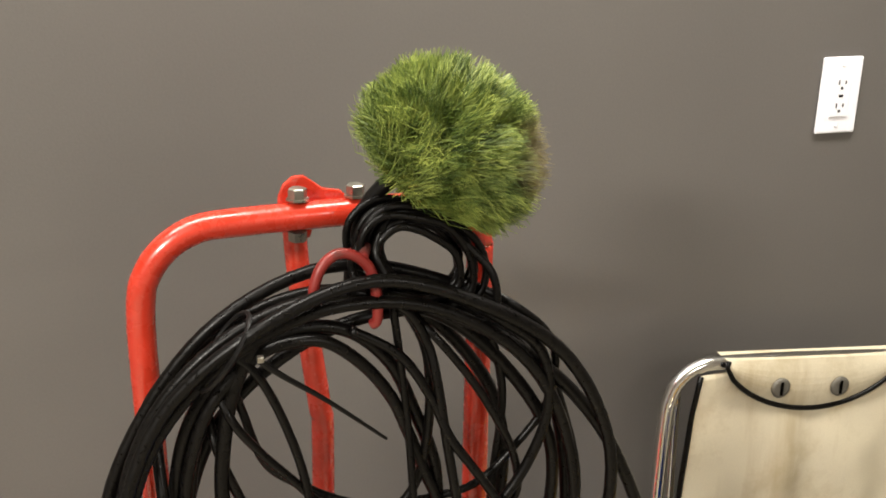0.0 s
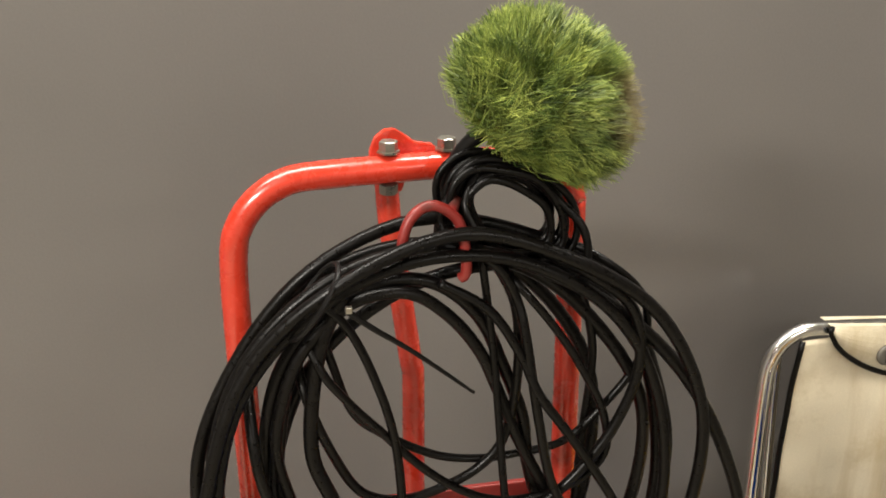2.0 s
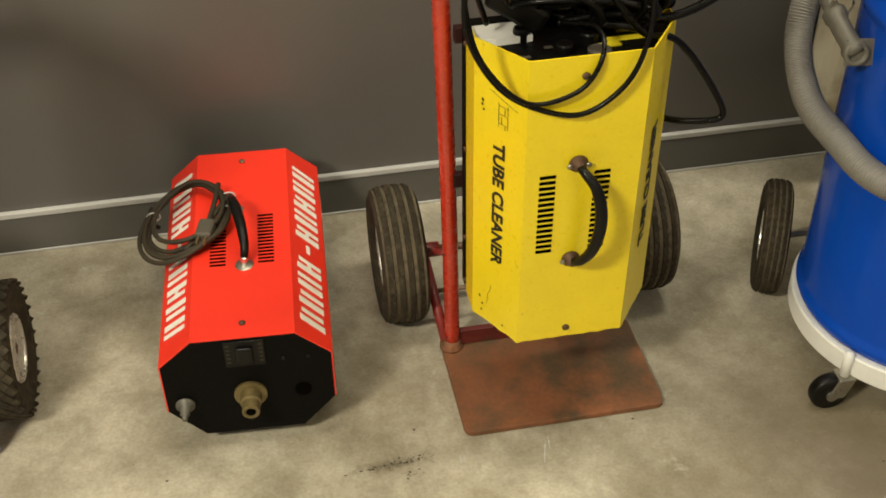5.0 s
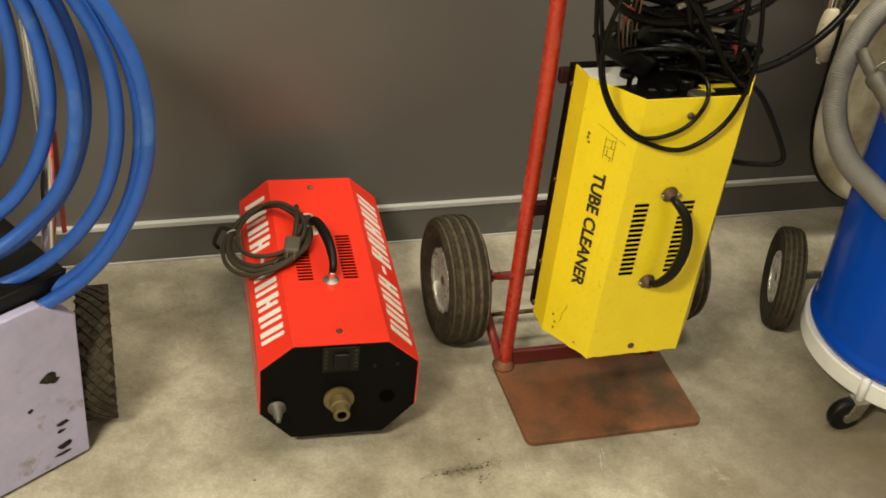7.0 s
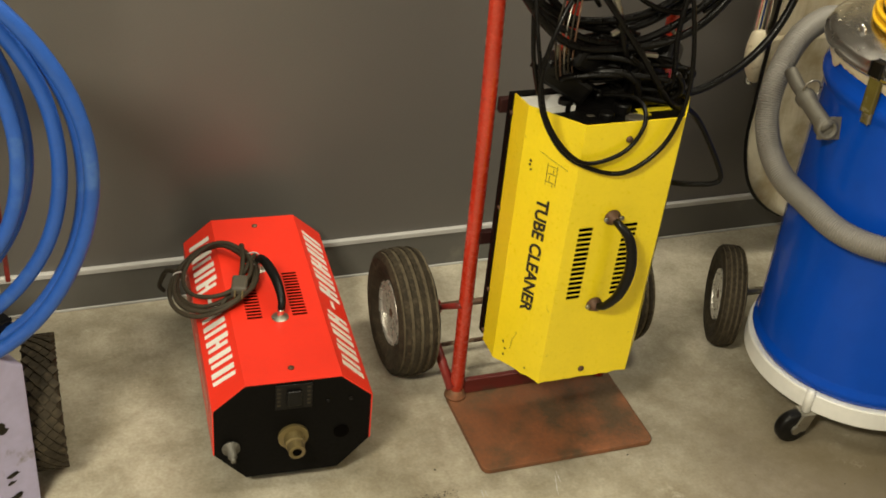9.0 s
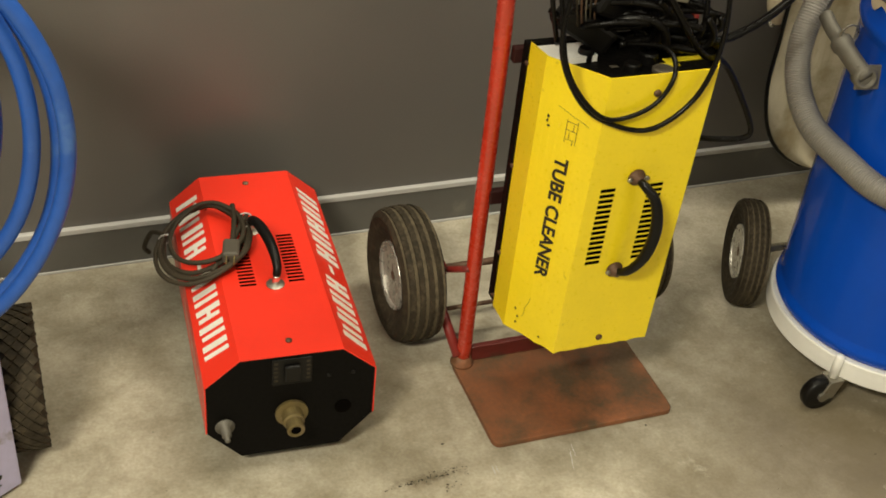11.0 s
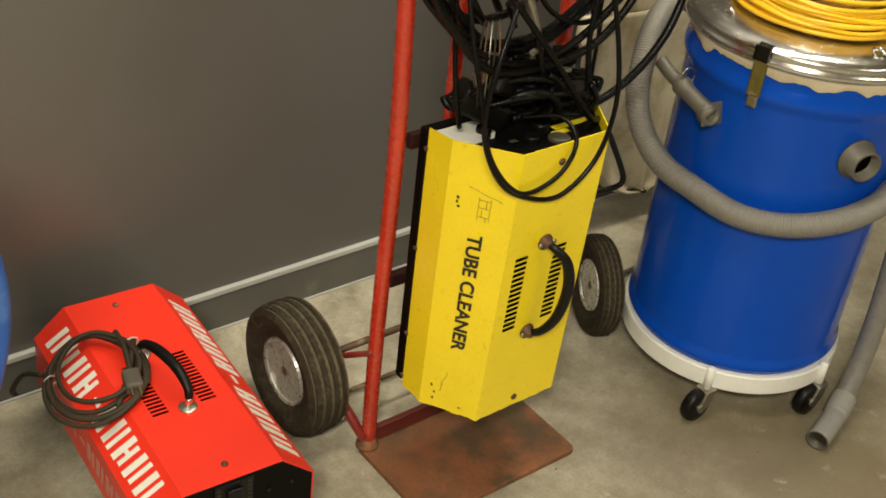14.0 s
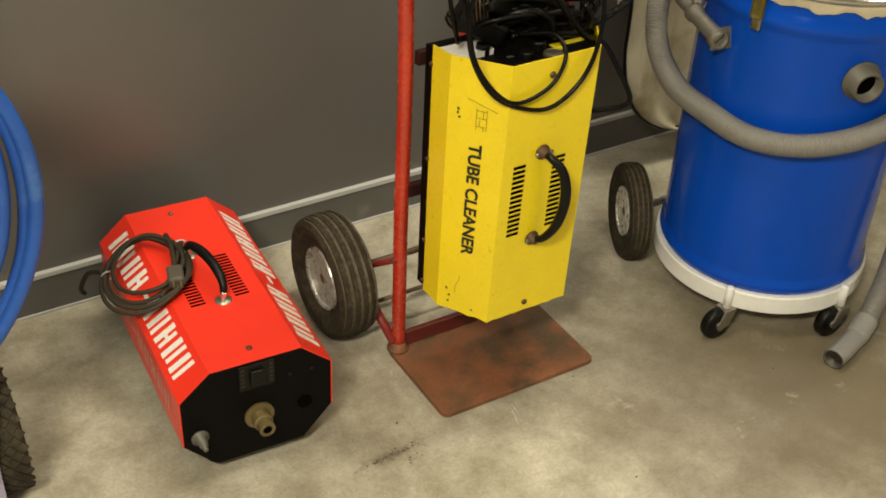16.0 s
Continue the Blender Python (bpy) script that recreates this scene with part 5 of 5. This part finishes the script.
def vacuum_hose():
    h = thing("vacuum_hose", 0.6, -0.7, 0.48, "grey ribbed vacuum hose wrapped round the blue drum", "hose")
    base = Vector((0.6, -0.7, 0.48))
    pts = [(0.88, -0.335, 0.66), (0.82, -0.338, 0.708), (0.76, -0.35, 0.727), (0.708, -0.368, 0.722), (0.662, -0.39, 0.704), (0.627, -0.412, 0.668), (0.604, -0.43, 0.62), (0.593, -0.452, 0.573), (0.589, -0.49, 0.53), (0.59, -0.545, 0.5)]
    pts += [tuple(DC + Vector((0.014, 0, 0)) + around(a, 0.2415, z)) for a, z in ((-177, 0.484), (-162, 0.475), (-150, 0.472), (-137, 0.475), (-122, 0.484), (-105, 0.499), (-85, 0.52), (-62, 0.545), (-40, 0.55), (-15, 0.55), (10, 0.54), (40, 0.5))]
    path = [p - base for p in resample(smooth_path(pts, 14), 0.00115)]
    part("ribbed_tube", tube(path, ribbed(0.0235), 14), "hose", h, smooth=True)
    for z, a in ((0.80, 60),):
        part("cuff", tube([Vector((0.87, -0.336, 0.668)) - base, Vector((0.9, -0.335, 0.63)) - base, Vector((0.91, -0.34, 0.6)) - base], 0.026, 14), "hose", h, smooth=True)


vacuum_hose()


def nozzle_hose():
    h = thing("hose_tail", 0.86, -0.9, 0, "grey hose end with smooth plastic cuff on the floor", "hose")
    base = Vector((0.85, -0.9, 0))
    pts = [(1.06, -0.74, 0.56), (1.03, -0.79, 0.5), (0.985, -0.83, 0.38), (0.965, -0.85, 0.24), (0.945, -0.862, 0.13), (0.915, -0.872, 0.06), (0.885, -0.884, 0.032)]
    path = [p - base for p in resample(smooth_path(pts, 12), 0.002)]
    part("hose", tube(path, ribbed(0.0215, 0.008, 0.0008), 14), "hose", h, smooth=True)
    cuff = [(0.9, -0.878, 0.045), (0.86, -0.892, 0.028), (0.82, -0.905, 0.0255), (0.764, -0.921, 0.0225)]
    path = [p - base for p in resample(smooth_path(cuff, 10), 0.003)]
    part("cuff", tube(path, lambda d, n: 0.0245 if d < 0.05 else 0.0225, 20, cap=False), "grey_plastic", h, "grey plastic end cuff", True)
    d = (path[-1] - path[-3]).normalized()
    bm = lathe([(0.0225, 0), (0.0195, 0.0005), (0.019, -0.03), (0.0005, -0.03)], 20)
    bm.transform(Matrix.Translation(path[-1]) @ Vector((0, 0, 1)).rotation_difference(d).to_matrix().to_4x4())
    part("cuff_mouth", bm, "grey_metal", h, smooth=True)


nozzle_hose()


def yellow_cord():
    c = thing("yellow_power_cord", DC.x + 0.014, DC.y, 0.8, "bright yellow power cord wound in many turns round the vacuum head", "cord")
    for i in range(19):
        rng = random.Random(200 + i)
        level = i / 18
        r0, z0 = 0.153 - 0.016 * level + (0.005 if i % 3 == 0 else 0.0), 0.01 + 0.046 * level
        tilt, phase = rng.uniform(0.02, 0.1) + (0.07 if i % 4 == 1 else 0), rng.uniform(0, 6.28)
        pts = []
        for k in range(18):
            a = 2 * math.pi * k / 18
            z = z0 + r0 * tilt * math.sin(a + phase) + rng.uniform(-0.0015, 0.0015)
            z = max(z, 0.009)
            r = max(r0 + rng.uniform(-0.002, 0.003) + (0.004 if z < 0.03 else 0), 0.134)
            pts.append((r * math.cos(a), r * math.sin(a), z))
        part("cord_turn", tube(smooth_path(pts, 4, True), 0.004, 7, True), "yellow_cord", c, smooth=True)


yellow_cord()

# ---- folded canvas chair ----


def folded_chair():
    ch = thing("folding_chair", 1.052, -0.1, 0, "folded chrome tube chair with soiled cream canvas, leaning on the wall", "chair")
    base = Vector((1.04, -0.1, 0))

    def p(name, bm, mat, label="", smooth=True, parent=ch):
        bm.transform(Matrix.Translation(-base))
        return part(name, bm, mat, parent, label, smooth)

    y = -0.095
    rail = [(0.784, y, 0.46), (0.775, y, 0.53), (0.772, y, 0.6), (0.773, y, 0.85), (0.778, y, 0.905), (0.793, y, 0.932), (0.82, y, 0.949), (0.86, y, 0.952), (1.03, y, 0.94), (1.23, y, 0.92),
            (1.29, y, 0.905), (1.328, y, 0.875), (1.34, y, 0.83), (1.345, y, 0.5), (1.33, y, 0.0115)]
    p("chrome_frame", tube(smooth_path(rail, 6), 0.0115, 14), "chrome", "bent chrome tube frame")
    p("inner_tube", tube(smooth_path([(0.814, -0.075, 0.54), (0.806, -0.076, 0.7), (0.797, -0.078, 0.92)], 4), 0.008, 10), "chrome")
    # upper canvas panel with soft creases
    def cloth(name, half, x, z0, z1, y0, mat, label, bulge=0.0, round_low=False):
        nx, nz = 46, 40
        bm = bmesh.new()
        grid = []
        for j in range(nz + 1):
            z = z0 + (z1 - z0) * j / nz
            f = j / nz
            hw = half * (1 - 0.11 * (max(0, f - 0.25) / 0.75) ** 2.5)
            if round_low:
                hw = half * math.sqrt(max(0.0004, 1 - (1 - min(1, f / 0.62)) ** 2.3))
            row = []
            for i in range(nx + 1):
                u = i / nx * 2 - 1
                fold = 0.009 * math.sin(9.5 * u + 2.2 * f + 1.5 * noise.noise(Vector((u * 1.5, f * 2, 3)))) * (1 - 0.9 * f if not round_low else 1 - 0.5 * f) + 0.003 * noise.noise(Vector((u * 4, f * 5, 8)))
                row.append(bm.verts.new((x + u * hw, y0 - bulge * (1 - u * u) * math.sin(math.pi * min(1, f + 0.1)) + fold + (0.008 * max(0, f - 0.6) / 0.4 if not round_low else 0), z)))
            grid.append(row)
        for a, b in zip(grid, grid[1:]):
            for i in range(nx):
                bm.faces.new((a[i], a[i + 1], b[i + 1], b[i]))
        edge = [r[0].co.copy() for r in grid][::-1] + [v.co.copy() for v in grid[0][1:-1]] + [r[-1].co.copy() for r in grid]
        bmesh.ops.recalc_face_normals(bm, faces=bm.faces)
        bmesh.ops.solidify(bm, geom=list(bm.faces), thickness=0.003)
        panel = p(name, bm, mat, label)
        p("piping", tube(edge[::2], 0.0045, 8), "black", "black edge piping", True, panel)
        return panel

    cloth("back_panel", 0.225, 1.022, 0.57, 0.938, -0.112, "canvas", "cream canvas back with creases", 0.012)
    cloth("seat_panel", 0.262, 1.045, 0.088, 0.585, -0.128, "canvas_dirty", "soiled canvas seat folded down", 0.008, True)
    # flap that wraps the top tube
    bm = bmesh.new()
    rows = []
    for j, f in enumerate([k / 8 for k in range(9)]):
        row = []
        for i in range(31):
            u = i / 30 * 2 - 1
            drop = 0.074 * (1 - u * u) ** 0.7 + 0.012
            row.append(bm.verts.new((1.022 + u * 0.16, -0.095 - 0.0165 - 0.006 * math.sin(math.pi * f), 0.9615 - 0.026 * (u + 1) / 2 - drop * f)))
        rows.append(row)
    top = []
    for a, b in zip(rows, rows[1:]):
        for i in range(30):
            bm.faces.new((a[i], a[i + 1], b[i + 1], b[i]))
    back = [bm.verts.new((v.co.x, -0.078, v.co.z + 0.001)) for v in rows[0]]
    for i in range(30):
        bm.faces.new((rows[0][i], rows[0][i + 1], back[i + 1], back[i]))
    low = [v.co.copy() for v in rows[-1]]
    low = [rows[0][0].co.copy()] + low + [rows[0][-1].co.copy()]
    flap = p("top_flap", bm, "canvas", "cream canvas flap wrapped over the top tube", False)
    p("piping", tube([q + Vector((0, -0.002, 0)) for q in low], 0.0042, 8), "black", "black edge piping", True, flap)
    for x, z in ((0.956, 0.909), (1.066, 0.898)):
        b = p("snap", lathe([(0.0165, -0.1195), (0.0165, -0.1225), (0.012, -0.1245), (0.006, -0.1235), (0.0005, -0.1235)], 20, "y", (x, 0, z)), "grey_metal", "round dull metal snap")
        p("snap_slot", box(x - 0.002, x + 0.002, -0.126, -0.1235, z - 0.011, z + 0.011), "dark_hole", "", False, b)
    p("grip", tube(smooth_path([(0.774, -0.1, 0.588), (0.774, -0.103, 0.57), (0.775, -0.105, 0.54), (0.779, -0.105, 0.51), (0.786, -0.103, 0.482), (0.79, -0.1, 0.472)], 6), lambda d, n: 0.012 + 0.012 * math.sin(math.pi * d / n) ** 0.7, 14), "ivory", "yellowed ivory plastic grip")
    p("grip", tube(smooth_path([(1.345, -0.1, 0.592), (1.35, -0.105, 0.53), (1.343, -0.103, 0.455), (1.34, -0.1, 0.44)], 6), lambda d, n: 0.012 + 0.009 * math.sin(math.pi * d / n) ** 0.7, 14), "ivory")


folded_chair()

# ---- hose cart ----


def hose_cart():
    c = thing("hose_cart", -0.9, -0.45, 0, "wheeled cart with scuffed pale metal box and chrome frame", "cart")
    base = Vector((-0.9, -0.45, 0))

    def p(name, bm, mat, label="", smooth=True, parent=c):
        bm.transform(Matrix.Translation(-base))
        return part(name, bm, mat, parent, label, smooth)

    corner, along = Vector((-0.76, -0.55, 0)), Vector((-0.85, -0.52, 0))
    deep = Vector((-0.52, 0.85, 0))
    t = Matrix.Translation(corner) @ Matrix((along, deep, Vector((0, 0, 1)))).transposed().to_4x4()
    body = p("box_body", prism([(0, 0.008), (0.26, 0.008), (0.26, 0.36), (0.06, 0.36), (0.0, 0.31)], 0.0, 0.3, "y", 0.003), "lavender", "scuffed pale metal box", False)
    body.data.transform(Matrix.Translation(-base).inverted())
    body.data.transform(Matrix.Translation(-base) @ t @ Matrix.Translation((0.018, 0, 0)))
    rng = random.Random(6)
    for u, z, w, h in ((0.06, 0.21, 0.035, 0.022), (0.05, 0.2, 0.02, 0.012), (0.045, 0.1, 0.03, 0.01), (0.05, 0.085, 0.02, 0.008), (0.048, 0.05, 0.034, 0.014), (0.05, 0.034, 0.036, 0.008), (0.1, 0.16, 0.012, 0.008)):
        bm = bmesh.new()
        ring = [bm.verts.new((u + 0.018 + w / 2 * (0.6 + 0.6 * rng.random()) * math.cos(k * 0.7), -0.0012, z + h / 2 * (0.5 + 0.8 * rng.random()) * math.sin(k * 0.7))) for k in range(9)]
        bm.faces.new(ring)
        bmesh.ops.solidify(bm, geom=list(bm.faces), thickness=0.0006)
        bm.transform(t)
        p("worn_mark", bm, "dirt", "dark worn marking", False)
    dark = p("top_cover", box(0.02, 0.27, 0.02, 0.28, 0.361, 0.39, 0.004, turn=t), "black_plastic", "black cover", False)
    rail = [(-0.83, -0.39, 0.1), (-0.812, -0.4, 0.35), (-0.8, -0.41, 0.55), (-0.806, -0.42, 0.75), (-0.815, -0.42, 1.0), (-0.85, -0.42, 1.06), (-1.02, -0.42, 1.06), (-1.06, -0.42, 1.0), (-1.07, -0.41, 0.55), (-1.07, -0.39, 0.1)]
    p("frame", tube(smooth_path(rail, 6), 0.0125, 12), "chrome", "bent chrome tube frame")
    p("hose_hook", tube(smooth_path([(-0.95, -0.42, 1.06), (-0.95, -0.5, 1.0), (-0.95, -0.56, 0.99), (-0.95, -0.6, 1.03)], 6), 0.009, 10), "chrome")
    p("red_lever", box(-0.79, -0.782, -0.4, -0.39, 0.36, 0.56, 0.002), "red_dark", "dull red metal lever", False)
    p("axle", tube([(-1.115, -0.43, 0.118), (-0.752, -0.43, 0.118)], 0.009, 10), "steel")
    wheel("wheel", -0.753 - base.x, -0.43 - base.y, 0.118, 0.118, 0.056, c, "block", 1)
    wheel("wheel", -1.11 - base.x, -0.43 - base.y, 0.118, 0.118, 0.056, c, "block", -1)


hose_cart()


def blue_hose():
    h = thing("blue_hose_coil", -0.95, -0.55, 1.0, "thick blue rubber hose hung in loops on the cart", "hose")
    base = Vector((-0.95, -0.55, 1.0))
    for i, (rx, rz, cz, y) in enumerate(((0.305, 0.352, 0.662, -0.575), (0.298, 0.338, 0.652, -0.545), (0.262, 0.315, 0.685, -0.56), (0.219, 0.286, 0.708, -0.55), (0.208, 0.272, 0.718, -0.58), (0.172, 0.25, 0.738, -0.56), (0.13, 0.225, 0.76, -0.54))):
        pts = loop_path(-0.952, cz, rx, rz, y, 300 + i, 0.02 * (i % 3 - 1), 16, 0.008)
        bm = tube(smooth_path(pts, 6, True), 0.0115, 12, True)
        bm.transform(Matrix.Translation(-base))
        part("hose_loop", bm, "blue_hose", h, smooth=True)


blue_hose()

# ---- dirt on the floor ----


def grease_marks():
    rng = random.Random(15)
    verts, faces = [], []
    for x, y, sx, sy, n in ((-0.105, -0.708, 0.022, 0.005, 40), (-0.165, -0.716, 0.03, 0.002, 30), (-0.1, -0.735, 0.014, 0.005, 10), (-0.084, -0.644, 0.001, 0.001, 2), (-0.5, -0.8, 0.06, 0.01, 10), (0.3, -0.82, 0.25, 0.1, 8), (0.6, -0.75, 0.2, 0.1, 6), (-0.6, -0.45, 0.1, 0.15, 6)):
        for i in range(n):
            along = rng.gauss(0, sx)
            cx, cy, r = x + along, y + 0.1 * along + rng.gauss(0, sy), rng.choice((0.0006, 0.0008, 0.001, 0.0017))
            k, m = len(verts), 7
            for j in range(m):
                a = 2 * math.pi * j / m
                q = r * rng.uniform(0.5, 1.2)
                verts.append((cx + 1.6 * q * math.cos(a), cy + q * math.sin(a), 0.0008))
            verts.append((cx, cy, 0.0012 + r * 0.2))
            for j in range(m):
                faces.append((k + j, k + (j + 1) % m, k + m))
    mesh = bpy.data.meshes.new("grease_crumbs")
    mesh.from_pydata(verts, [], faces)
    tagged(link("grease_crumbs", mesh, "dirt"), "dark grease crumbs scattered on the concrete", "dirt", kind="stuff")


grease_marks()


def chalk_scuffs():
    """Short pale scrapes on the concrete before the toe plate."""
    rng = random.Random(41)
    verts, faces = [], []
    for x, y, dx, dy in ((-0.018, -0.711, -0.002, -0.025), (-0.012, -0.714, -0.001, -0.018), (0.13, -0.71, -0.014, -0.05), (0.137, -0.7, -0.004, -0.03)):
        k = len(verts)
        for i in range(9):
            f = i / 8
            w = 0.0011 * math.sin(math.pi * (0.06 + 0.88 * f)) * rng.uniform(0.4, 1.3)
            cx, cy = x + dx * f + rng.uniform(-0.0006, 0.0006), y + dy * f
            verts += [(cx - w, cy, 0.0006), (cx + w, cy, 0.0006)]
        faces += [(k + 2 * i, k + 2 * i + 1, k + 2 * i + 3, k + 2 * i + 2) for i in range(8)]
    mesh = bpy.data.meshes.new("chalk_scuffs")
    mesh.from_pydata(verts, [], faces)
    tagged(link("chalk_scuffs", mesh, "strip"), "short pale scrape marks on the concrete floor", "scuff", kind="stuff")


chalk_scuffs()
